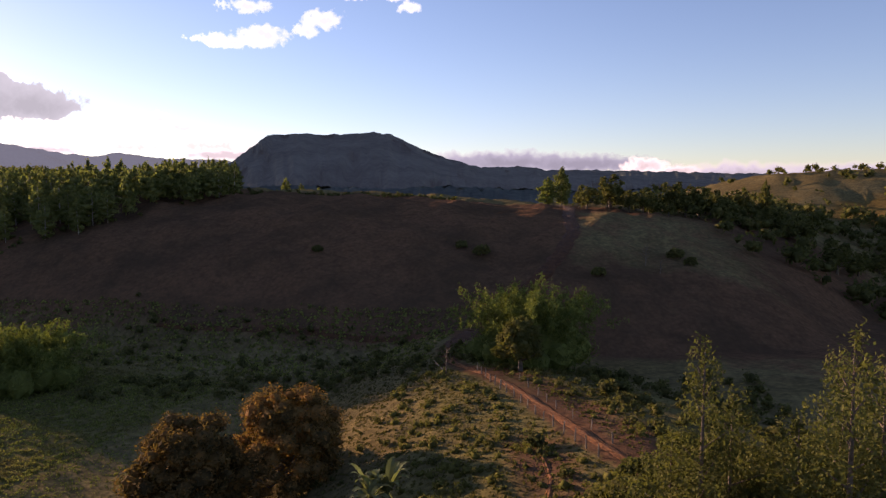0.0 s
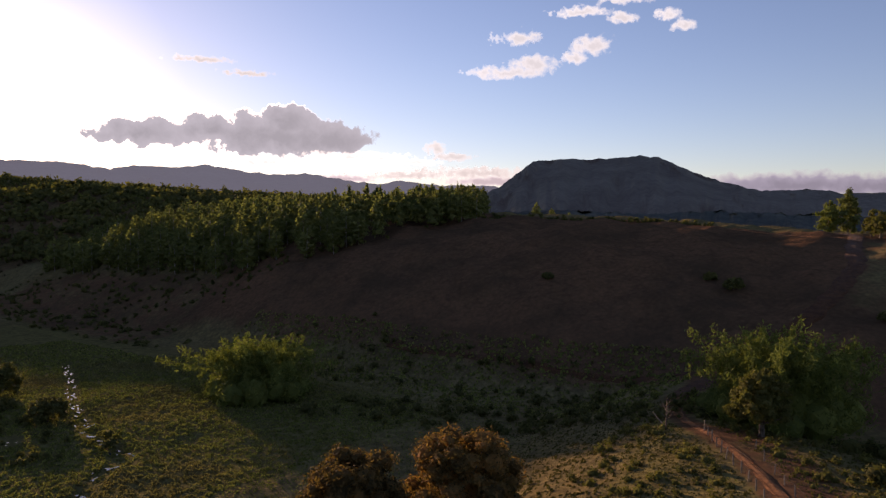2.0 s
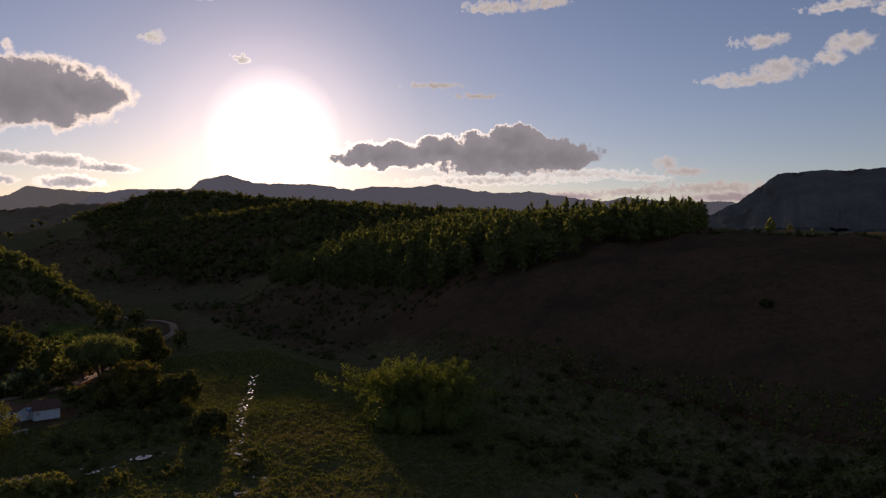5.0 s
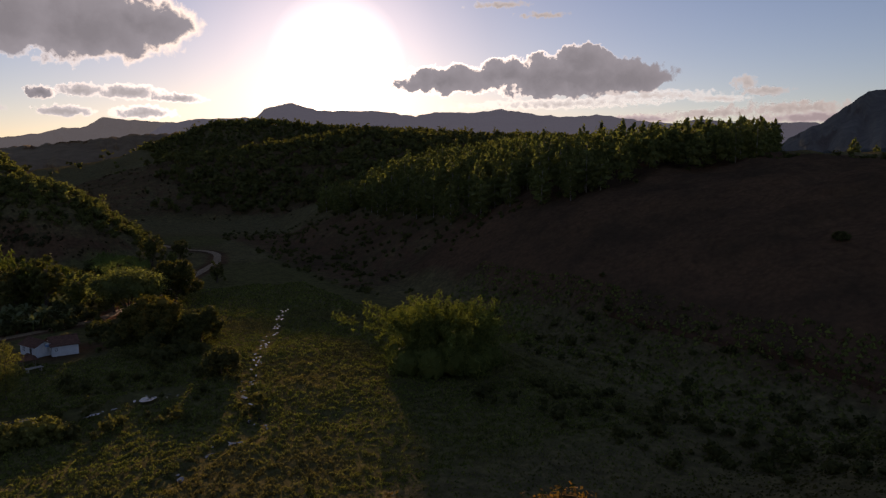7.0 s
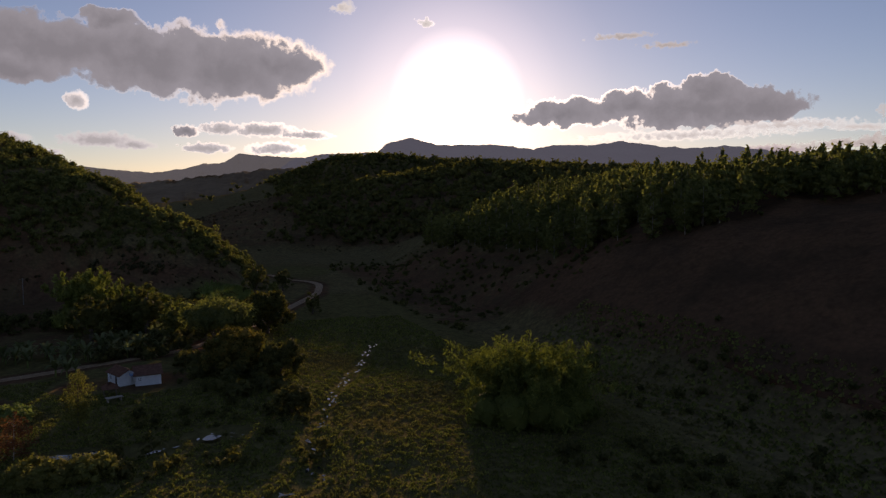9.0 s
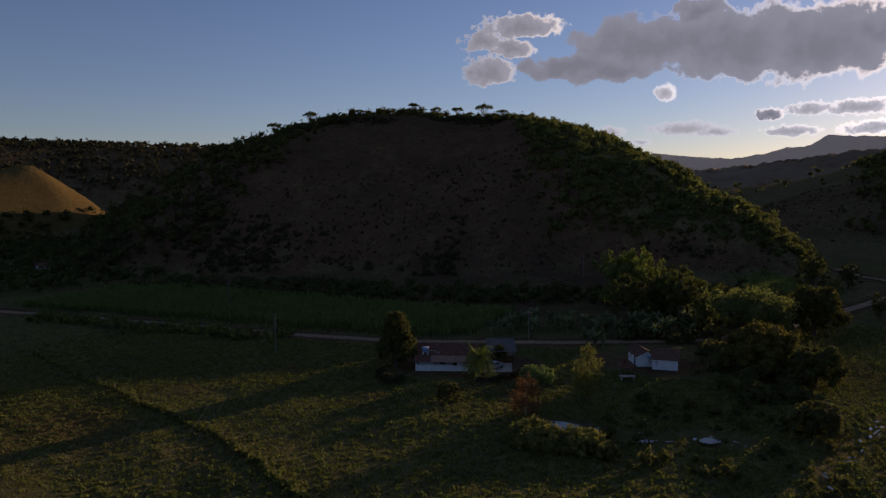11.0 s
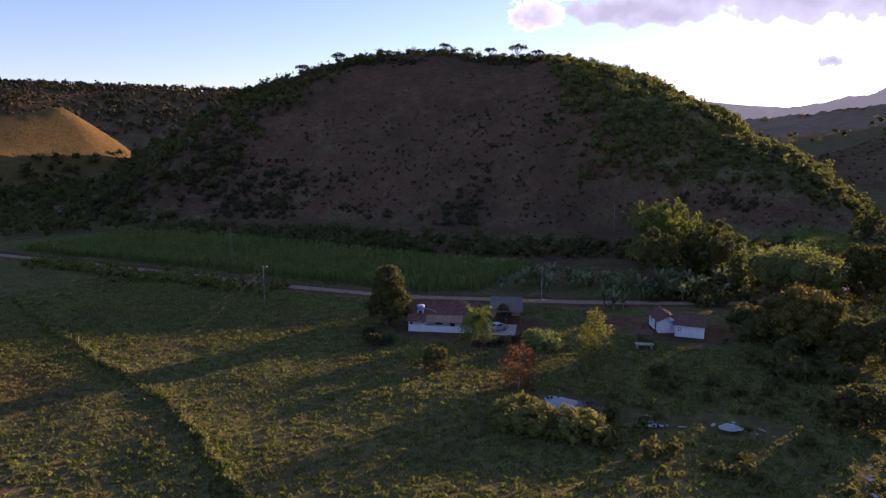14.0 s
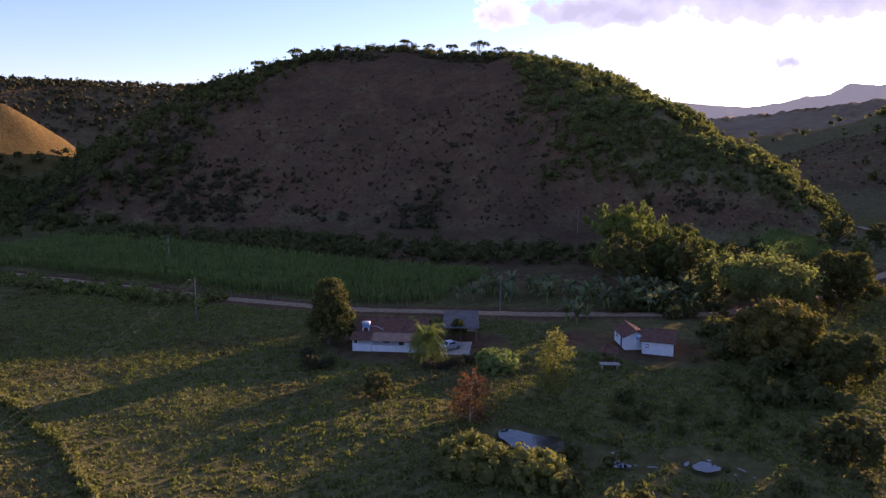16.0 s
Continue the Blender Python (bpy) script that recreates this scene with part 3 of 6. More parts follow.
def gum_tree(rng, high, wide, leaves, size, heart=0.66, low=0.08):
    """A tall eucalyptus with an oval crown of drooping sprays."""
    bend = rng.normal(size=2) * 0.3
    limbs = [tube([(0, 0, -0.5), (bend[0] * 0.5, bend[1] * 0.5, high * 0.4), (bend[0], bend[1], high * 0.95)], [high * 0.012, high * 0.009, high * 0.002], 6)]
    masses = []
    n = 17
    for i in range(n):
        s = (i + 0.5) / n
        z = high * (low + (0.94 - low) * s)
        girth = wide * 0.5 * (1 - abs(s - 0.42) ** 1.7 * 1.9)
        girth = max(girth, wide * 0.1)
        a = i * 2.4 + rng.random()
        off = girth * 0.6 * (0.7 + 0.5 * rng.random())
        x, y = bend[0] * s + off * math.cos(a), bend[1] * s + off * math.sin(a)
        r = girth * (0.5 + 0.25 * rng.random())
        masses.append((x, y, z, r, r, high * 0.1))
        limbs.append(tube([(bend[0] * s, bend[1] * s, z - high * 0.06), (x, y, z)], [high * 0.004, high * 0.001], 4))
    masses.append((bend[0], bend[1], high * 0.95, wide * 0.07, wide * 0.07, high * 0.06))
    return joined(limbs), with_hearts(masses, heart, rng, leaf_cloud(masses, leaves, size, rng, 0.5, 0.4, 1.0)) if heart else leaf_cloud(masses, leaves, size, rng, 0.5, 0.4, 1.0)


def bamboo_clump(rng, high, wide, culms, leaves, size):
    """Arching culms that fan out from one root, with feathery sprays."""
    stems, masses = [], []
    for i in range(culms):
        a, lean = rng.random() * math.tau, wide * 0.5 * rng.random() ** 0.6
        h = high * (0.72 + 0.3 * rng.random()) * (1 - 0.22 * (lean / (wide * 0.5)) ** 2)
        bx, by = 0.12 * wide * rng.normal(size=2)
        pts = []
        for s in (0, 0.3, 0.6, 0.85, 1.0):
            out = lean * s ** 1.8
            pts.append((bx + out * math.cos(a), by + out * math.sin(a), h * (s ** 0.9) - (0.12 * h * max(0, s - 0.75) * 4 * lean / (wide * 0.5)) - 0.3))
        stems.append(tube(pts, [0.07, 0.06, 0.05, 0.03, 0.01], 4))
        for s in (0.9, 1.6, 2.2, 2.7, 3.1, 3.5, 3.9):
            k = int(s)
            p = Vector(pts[k]).lerp(Vector(pts[k + 1]), s - k)
            r = wide * (0.036 + 0.026 * rng.random()) * (1.15 - 0.1 * s)
            masses.append((p[0], p[1], p[2], r, r, r * 1.5))
    heart = []
    for i in range(26):
        a, r = i * 2.4, wide * 0.36 * math.sqrt((i + 0.5) / 26)
        z = high * (0.44 - 0.2 * (r / (wide * 0.36)) ** 2) * (0.85 + 0.3 * rng.random())
        heart.append((r * math.cos(a), r * math.sin(a), z * 0.62, wide * 0.1, wide * 0.1, z * 0.62))
    skirt = [(1.12 * h[0], 1.12 * h[1], h[2], h[3], h[4], h[5]) for h in heart]
    cloud = leaf_cloud(masses, int(leaves * 0.75), size, rng, 0.2, 0.6, 1.6)
    low = leaf_cloud(skirt, int(leaves * 0.25), size, rng, 0.8, 0.6, 1.6)
    cloud = np.concatenate([cloud[0], low[0]]), np.concatenate([cloud[1], low[1] + len(cloud[0])])
    return joined(stems), with_hearts(heart, 0.95, rng, cloud, True)


rng = np.random.default_rng(11)


def plant_at(ob, x, y, turn=0.0, big=1.0, sink=0.15):
    m = pose(x, y, at(x, y) - sink, 0, 0, turn)
    ob.matrix_basis = m
    ob.scale = (big, big, big)
    return ob


def more(ob, x, y, turn, big):
    """Another plant of the same kind, of its own size."""
    twin = copy_thing(ob, pose(x, y, at(x, y) - 0.15, 0, 0, turn))
    twin.scale = (big, big, big)
    return twin


# mango trees beside the track
for mx, my, mh, mw, mlabel in ((-45.8, 88.2, 14.6, 17.5, "dense mango tree with orange-brown young leaves"), (-54, 76.4, 14.2, 16.5, "rounded mango tree with rusty young leaves")):
    plant_at(plant("mango_tree", *dome_tree(rng, mh, mw, 22000, 0.24, -0.07, 120, 0.62), BARK, MANGOLEAF, mlabel, "tree", "mango trees"), mx, my)
# bamboo
plant_at(plant("bamboo", *bamboo_clump(rng, 15.5, 29, 140, 30000, 0.26), BAMBOOLEAF, BAMBOOLEAF, "large clump of green bamboo in the pasture", "bamboo", "bamboo clumps"), -130, 125)
plant_at(plant("bamboo", *bamboo_clump(rng, 18.5, 31, 150, 36000, 0.25), BAMBOOLEAF, BAMBOOLEAF, "wide clump of green bamboo beside the red track", "bamboo", "bamboo clumps"), -20, 149)
# eucalyptus grove
gums = [plant("eucalyptus", *gum_tree(rng, h, w, 430, 0.6), PALEBARK, GUMLEAF, "slender eucalyptus in a dense plantation", "tree", "eucalyptus grove") for h, w in ((16.5, 9.5), (14, 9.5), (18, 9), (12.5, 9), (16, 8))]


def in_grove(x, y):
    """Whether a place lies in the plantation: a steep slope between its lower edge and the clearing."""
    low = np.interp(x, [-450, -330, -285, -243, -210, -186, -163, -154], [205, 186, 190, 188, 196, 205, 246, 262])
    return (x < -157 - 0.6 * (y - 262)) & (y > low + 4) & (y < 352)


spots = []
while len(spots) < 620:
    gx0, gy0 = -154 - 250 * rng.random() ** 1.25, 184 + 168 * rng.random()
    if in_grove(gx0, gy0) and all((gx0 - a) ** 2 + (gy0 - b) ** 2 > 20 for a, b in spots):
        spots.append((gx0, gy0))
spots.sort(key=lambda p: p[1] + 0.75 * p[0] + (0 if p[0] > -260 else 60) - 120 * (p[0] > -168 - 0.6 * (p[1] - 262)))
for i, (gx0, gy0) in enumerate(spots[:290]):
    size0 = (0.68 + 0.42 * rng.random()) * (0.9 if gy0 > 250 else 1.0)
    if i < len(gums):
        plant_at(gums[i], gx0, gy0, 360 * rng.random(), size0)
    else:
        more(gums[i % len(gums)], gx0, gy0, 360 * rng.random(), size0)
grove_spots = np.array(spots)
# ---- the woods and fields ----
def fast_mesh(name, verts, faces, mat):
    """A mesh of many equal faces, from arrays."""
    me = bpy.data.meshes.new(name)
    k = faces.shape[1]
    me.vertices.add(len(verts))
    me.vertices.foreach_set("co", np.ascontiguousarray(verts, dtype=np.float32).ravel())
    me.loops.add(faces.size)
    me.loops.foreach_set("vertex_index", faces.astype(np.int32).ravel())
    me.polygons.add(len(faces))
    me.polygons.foreach_set("loop_start", np.arange(0, faces.size, k, dtype=np.int32))
    me.update(calc_edges=True)
    me.materials.append(mat)
    return new(name, me)


def scrub(name, places, mat, label, leaves, size, shell=0.4):
    """Many bushes or far trees, places of (x, y, radius, rise), as one mass."""
    p = np.array(places)
    z = height(p[:, 0], p[:, 1])
    clumps = np.stack([p[:, 0], p[:, 1], z + p[:, 3], p[:, 2], p[:, 2], p[:, 2] * 0.85], 1)
    extra = clumps.copy()
    extra[:, :2] += rng.normal(size=(len(p), 2)) * p[:, 2:3] * 0.55
    extra[:, 2] += rng.normal(size=len(p)) * p[:, 2] * 0.4
    extra[:, 3:] *= 0.65
    verts, faces = with_hearts(clumps, 0.58, rng, leaf_cloud(np.concatenate([clumps, extra]), leaves * len(p), size, rng, shell))
    return tagged(fast_mesh(name, verts, faces, mat), label, "shrubs", kind="stuff")


def scatter(count, x0, x1, y0, y1, chance):
    """Random places in a box, kept by a chance that depends on the place."""
    out = np.zeros((0, 2))
    while len(out) < count:
        q = np.stack([x0 + (x1 - x0) * rng.random(4000), y0 + (y1 - y0) * rng.random(4000)], 1)
        out = np.concatenate([out, q[rng.random(4000) < chance(q[:, 0], q[:, 1])]])
    return out[:count]


def sized(q, low, high, rise=0.6):
    r = low + (high - low) * rng.random(len(q)) ** 1.6
    return np.column_stack([q, r, r * rise])


def road_x(y):
    return np.interp(y, [p[1] for p in ROAD[:8]], [p[0] for p in ROAD[:8]])


def left_hill(x, y):
    return np.maximum(hill(x, y, LEFT_CREST, 1.7, 1.2), hill(x, y, SPUR_CREST, 1.8, 1.2))


def patchy(x, y, size, seed=0.0):
    """Smooth uneven patches between 0 and 1."""
    u = np.sin(x / size + 1.9 * np.sin(y / size * 0.7 + seed) + seed) * np.sin(y / size * 0.9 + 1.6 * np.sin(x / size * 0.6 + 2 * seed))
    w = np.sin((x + 0.6 * y) / size * 2.3 + seed + 1.4 * np.sin((y - x) / size * 1.7)) * np.sin((y - 0.4 * x) / size * 2.1 + 3 * seed)
    return 0.5 + 0.34 * u + 0.16 * w


def facing(x, y):
    """The slopes of the hill that show towards the valley, 0 or 1."""
    return ease(-30, 0, x - np.interp(y, [-420, -318, -255, -150, -62, 100], [-560, -516, -496, -470, -452, -440]))


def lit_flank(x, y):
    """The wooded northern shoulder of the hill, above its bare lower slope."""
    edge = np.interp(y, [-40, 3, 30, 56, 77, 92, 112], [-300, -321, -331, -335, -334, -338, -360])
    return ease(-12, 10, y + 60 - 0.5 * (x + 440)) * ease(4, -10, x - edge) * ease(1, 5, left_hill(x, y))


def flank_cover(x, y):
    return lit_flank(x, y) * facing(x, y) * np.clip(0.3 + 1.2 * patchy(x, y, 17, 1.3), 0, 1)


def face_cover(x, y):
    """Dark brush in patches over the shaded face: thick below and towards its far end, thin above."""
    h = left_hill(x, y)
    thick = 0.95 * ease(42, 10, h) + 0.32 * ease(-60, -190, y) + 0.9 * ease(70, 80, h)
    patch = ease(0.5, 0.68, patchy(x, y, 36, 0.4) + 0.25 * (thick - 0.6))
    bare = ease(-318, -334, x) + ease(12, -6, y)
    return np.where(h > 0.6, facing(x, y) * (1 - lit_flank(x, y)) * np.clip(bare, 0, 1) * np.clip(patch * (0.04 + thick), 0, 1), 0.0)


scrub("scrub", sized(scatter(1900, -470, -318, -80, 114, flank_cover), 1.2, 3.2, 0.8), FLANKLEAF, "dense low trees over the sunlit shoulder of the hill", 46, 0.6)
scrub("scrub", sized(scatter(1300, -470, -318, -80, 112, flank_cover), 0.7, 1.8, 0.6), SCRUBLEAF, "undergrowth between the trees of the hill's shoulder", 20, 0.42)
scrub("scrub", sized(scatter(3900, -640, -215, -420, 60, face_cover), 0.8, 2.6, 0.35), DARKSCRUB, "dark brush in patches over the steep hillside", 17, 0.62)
scrub("scrub", sized(scatter(2300, -470, -206, -330, 110, lambda x, y: ease(0.5, 4, left_hill(x, y)) * (0.08 + 0.92 * ease(55, 30, left_hill(x, y))) * (1 - lit_flank(x, y)) * (0.15 + 0.85 * patchy(x, y, 21, 2.2))), 0.3, 1.0, 0.3), BROWNSCRUB, "low brown scrub over the steep hillside", 7, 0.5)
scrub("woods", sized(scatter(4000, -780, -380, -40, 640, lambda x, y: np.where((hill(x, y, WOOD_CREST, 1.9, 1.3) > 5) & (x > -730 + 0.25 * np.maximum(0, y - 300)), 0.9 * ease(135, 200, y + 0.15 * (x + 690)), 0.0)), 3.0, 5.5, 0.9), TREELEAF, "dark woods over the hill below the sun", 7, 1.85)
scrub("scrub", sized(scatter(900, -700, -330, 60, 330, lambda x, y: np.where(hill(x, y, WOOD_CREST, 1.9, 1.3) > 1, 0.8, 0.0)), 0.5, 1.7, 0.5), BROWNSCRUB, "thin scrub on the slope behind the road", 8, 0.7)
scrub("woods", sized(scatter(2600, -1100, -760, -60, 600, lambda x, y: np.where((hill(x, y, BACK_CREST, 1.9, 1.2) > 30) & (y > 185), 0.9, 0.02)), 3.5, 6.5, 0.9), TREELEAF, "woods along the ridge behind the valley", 6, 2.2)
scrub("woods", sized(scatter(4600, -1000, -250, -1080, -430, lambda x, y: np.where((hill(x, y, [(-1050, -520, 91, 330), (-720, -820, 96, 330), (-300, -1050, 103, 350)], 1.8) > 34) | ((hill(x, y, GOLD_CREST, 1.35, 1.0) > 30) & (y < -486)), 0.9, 0.0)), 2.6, 5.4, 0.9), WOODLEAF, "distant woods along a ridge", 7, 1.9)
scrub("scrub", sized(scatter(1300, -440, -190, -440, -160, lambda x, y: np.where((y < -172 - 0.25 * (x + 200)) & (y > -440) & (hill(x, y, GOLD_CREST, 1.35, 1.0) < 20) & (hill(x, y, [(-318, -398, 25, 48)], 1.6) < 8), 0.9, 0.0)), 2.0, 4.8, 0.9), TREELEAF, "dark trees crowding the valley below the golden hill", 20, 0.95)
scrub("scrub", sized(scatter(460, -20, 190, 255, 430, lambda x, y: ease(0, 40, x + 0.35 * (y - 330)) * 0.8), 2.8, 5.4, 0.9), TREELEAF, "dark woods on the shoulder of the field", 28, 1.02)
scrub("woods", sized(np.stack([np.linspace(-8, 74, 90) + rng.normal(size=90) * 3, np.linspace(346, 356, 90) + rng.normal(size=90) * 9], 1), 2.6, 5.2, 0.95), TREELEAF, "dark trees along the crest beyond the track", 40, 0.7)
deep = np.array(spots[290:])
tall = 9.5 + 6.5 * rng.random(len(deep))
tiers = np.concatenate([np.column_stack([deep + rng.normal(size=deep.shape) * 0.5, height(deep[:, 0], deep[:, 1]) + tall * lift, tall * wide, tall * wide, tall * 0.15]) for lift, wide in ((0.26, 0.24), (0.46, 0.28), (0.64, 0.25), (0.8, 0.18), (0.93, 0.08))])
verts, faces = with_hearts(tiers, 0.62, rng, leaf_cloud(tiers, 150 * len(deep), 0.72, rng, 0.5, 0.4))
tagged(fast_mesh("plantation", verts, faces, GUMLEAF), "dense eucalyptus plantation running over the hill", "trees", kind="stuff")
crest_line = np.interp(np.linspace(0, 3.2, 420), np.arange(5), [c[0] for c in LEFT_CREST]), np.interp(np.linspace(0, 3.2, 420), np.arange(5), [c[1] for c in LEFT_CREST])
scrub("scrub", sized(np.stack([crest_line[0] + 9 + rng.normal(size=420) * 8, crest_line[1] + rng.normal(size=420) * 4], 1), 1.4, 3.4, 0.75), TREELEAF, "bushy trees along the skyline of the hill", 40, 0.6)
under = grove_spots[rng.integers(0, len(grove_spots), 520)] + rng.normal(size=(520, 2)) * 3.0
scrub("scrub", sized(under[:300], 1.3, 2.6, 0.6), SCRUBLEAF, "dense undergrowth below the eucalyptus grove", 16, 0.5)
scrub("scrub", sized(scatter(420, -420, -205, 140, 205, lambda x, y: 0.9 * ease(0.3, 0.6, patchy(x, y, 19, 3.1))), 0.6, 1.7, 0.4), SCRUBLEAF, "dark bushes on the slope below the plantation", 26, 0.5)
scrub("hedge", sized(np.stack([np.linspace(-185, -75, 90), np.linspace(286, 306, 90) + rng.normal(size=90) * 2], 1), 0.8, 1.7), SCRUBLEAF, "low dark hedge along the crest of the field", 50, 0.5)
scrub("scrub", sized(scatter(160, -110, -30, 118, 168, lambda x, y: ease(14, 3, np.abs(y - 140 - 0.25 * (x + 60)))), 0.6, 1.8), SCRUBLEAF, "green bushes along a gully in the pasture", 40, 0.36)
scrub("scrub", sized(scatter(90, -175, -45, 140, 182, lambda x, y: ease(22, 6, np.abs(y - 162 - 0.08 * (x + 100)))), 0.6, 1.9), SCRUBLEAF, "scattered bushes below the dark field", 40, 0.4)
scrub("scrub", sized(scatter(120, -46, -3, 60, 134, lambda x, y: np.where(way_distance(x, y, TRACK)[0] > 5, 0.6, 0.0)), 0.25, 1.0), SCRUBLEAF, "small dry bushes on the knoll", 60, 0.16)
scrub("scrub", sized(scatter(110, -12, 26, 84, 150, lambda x, y: np.where(way_distance(x, y, TRACK)[0] > 6, 0.6, 0.0)), 0.7, 2.2), SCRUBLEAF, "tangled bushes beyond the fenced track", 60, 0.35)
scrub("scrub", sized(scatter(150, -205, -160, 62, 92, lambda x, y: ease(14, 5, np.abs(y - 77 - 0.3 * (x + 182))) * ease(86, 82, y)), 1.0, 2.8), SCRUBLEAF, "brown and green bushes round the second house", 40, 0.45)
scrub("scrub", sized(scatter(620, -275, -218, -150, 30, lambda x, y: ease(3, 0, np.abs(x - (road_x(y) - 70 - 0.05 * (y + 60))) - 14)), 1.0, 3.2, 0.7), SCRUBLEAF, "dark bushes between the cane and the hill", 18, 0.6)
scrub("scrub", sized(scatter(150, -300, -205, 40, 88, lambda x, y: ease(16, 6, np.abs(y - 62 + 0.25 * (x + 240)))), 1.2, 3.2), SCRUBLEAF, "bushes at the foot of the hill", 40, 0.5)
scrub("hedge", sized(np.stack([np.linspace(-170, -174, 230) + rng.normal(size=230) * 2.4, np.linspace(-125, -36, 230)], 1), 0.9, 1.9, 0.6), GRASSBLADE, "tall green grass bank beside the dirt road", 44, 0.32)
scrub("scrub", sized(scatter(60, -156, -120, 52, 86, lambda x, y: 0.5 + 0 * x), 0.6, 1.8), SCRUBLEAF, "wet bushes round the pond", 60, 0.33)
BANKS = [(-140, -84), (-129, -56), (-118, -25), (-115, -16), (-111.5, -3), (-102.5, 14), (-97, 23), (-92, 34)]
n_bank = 300
bank = np.interp(np.linspace(0, len(BANKS) - 1, n_bank), np.arange(len(BANKS)), [b[0] for b in BANKS]), np.interp(np.linspace(0, len(BANKS) - 1, n_bank), np.arange(len(BANKS)), [b[1] for b in BANKS])
scrub("hedge", sized(np.stack([bank[0] + rng.normal(size=n_bank) * 0.3, bank[1] + rng.normal(size=n_bank) * 0.3], 1), 0.45, 0.85, 0.6), GRASSBLADE, "overgrown grass bank along the pasture fence", 34, 0.24)


def tufts(name, places, mat, label, low, high, blades=4, mound=0.0):
    """Grass tussocks: low tents of broad bent blades."""
    n = len(places)
    z = height(places[:, 0], places[:, 1]) - 0.08 + mound
    z -= 0.7 * ease(2.6, 0.8, way_distance(places[:, 0], places[:, 1], STREAM)[0])
    s = (low + (high - low) * rng.random(n) ** 1.5)[:, None]
    a = (np.arange(blades) / blades + 0.25 * rng.random((n, blades)) + rng.random((n, 1))) * math.tau
    reach = s * (0.4 + 0.25 * rng.random((n, blades)))
    bx, by = places[:, :1] + reach * np.cos(a), places[:, 1:2] + reach * np.sin(a)
    lean = s * 0.35 * (rng.random((n, blades)) - 0.35)
    tx, ty = places[:, :1] + lean * np.cos(a), places[:, 1:2] + lean * np.sin(a)
    w = s * 0.4
    lx, ly = -np.sin(a) * w, np.cos(a) * w
    zz = np.broadcast_to(z[:, None], a.shape)
    up = 0.08 + s * (0.32 + 0.3 * rng.random((n, blades)))
    v = np.stack([np.stack([bx - lx, by - ly, zz], -1), np.stack([bx + lx, by + ly, zz], -1), np.stack([tx, ty, zz + up], -1)], 2).reshape(-1, 3)
    return tagged(fast_mesh(name, v, np.arange(len(v)).reshape(-1, 3), mat), label, "grass", kind="stuff")


def open_grass(x, y):
    """How thick the pasture grass stands: none on roads, yards and water, thinner far from the houses."""
    ok = (land(x, y) < 7.0) & (way_distance(x, y, ROAD)[0] > 5) & (POND_MASK(x, y) < 0.1)
    for px, py, r in HOUSE_PADS:
        ok &= np.hypot(x - px, y - py) > r * 0.8
    wet = 0.6 + 0.4 * (0.5 + 0.5 * np.sin(x / 7 + 2.1 * np.sin(y / 11)) * np.sin(y / 9 + 1.7 * np.sin(x / 13)))
    fade = ease(-50, -84, x) * ease(-150, -90, y) * ease(152, 138, y)
    return np.where(ok, wet * fade * (0.4 + 0.6 * ease(-95, -60, y)), 0.0)


gx0, gy0 = np.meshgrid(np.arange(-189, -86, 1.55), np.arange(-88, 142, 1.55))
knots = np.stack([gx0.ravel(), gy0.ravel()], 1) + rng.normal(size=(gx0.size, 2)) * 0.42
knots = knots[open_grass(knots[:, 0], knots[:, 1]) > 0.3 * rng.random(len(knots))]
lump_high = (0.08 + 0.26 * rng.random(len(knots))) * (0.3 + ease(0.35, 0.65, patchy(knots[:, 0], knots[:, 1], 19, 0.7)))
chosen = rng.integers(0, len(knots), 88000)
spread = rng.normal(size=(len(chosen), 2)) * 0.4
tufts("grass", knots[chosen] + spread, GRASSBLADE, "raised grass tussocks over the wet pasture", 0.2, 0.56, 3, lump_high[chosen] * np.exp(-(spread ** 2).sum(1) / 0.35))
tufts("grass", scatter(88000, -190, -52, -148, 150, open_grass), GRASSBLADE, "short rough grass over the wet pasture", 0.2, 0.52, 3)
scrub("scrub", sized(scatter(420, -58, 2, 62, 140, lambda x, y: np.where((way_distance(x, y, TRACK)[0] > 4) & (land(x, y) > 9), 0.6, 0.0)), 0.3, 1.3, 0.2), KNOLLGRASS, "clumps of coarse green grass on the knoll", 30, 0.2)
tufts("grass", scatter(17000, -66, 8, 36, 152, lambda x, y: np.where(way_distance(x, y, TRACK)[0] > 2.6, 0.7 * ease(36, 66, y) * ease(8, -2, x), 0.0)), DRYBLADE, "dry grass tussocks on the knoll", 0.12, 0.55, 4)

tufts("grass", scatter(6000, -245, -188, 84, 135, lambda x, y: np.where(way_distance(x, y, ROAD)[0] > 4, 0.8, 0.0)), GRASSBLADE, "lumpy marsh grass towards the bend of the road", 0.3, 1.0, 4)

tufts("grass", scatter(6000, -190, -30, 146, 188, lambda x, y: np.where((land(x, y) < 14) & (way_distance(x, y, TRACK)[0] > 4), 0.8, 0.0)), GRASSBLADE, "rough grass at the foot of the dark field", 0.35, 1.2, 4)

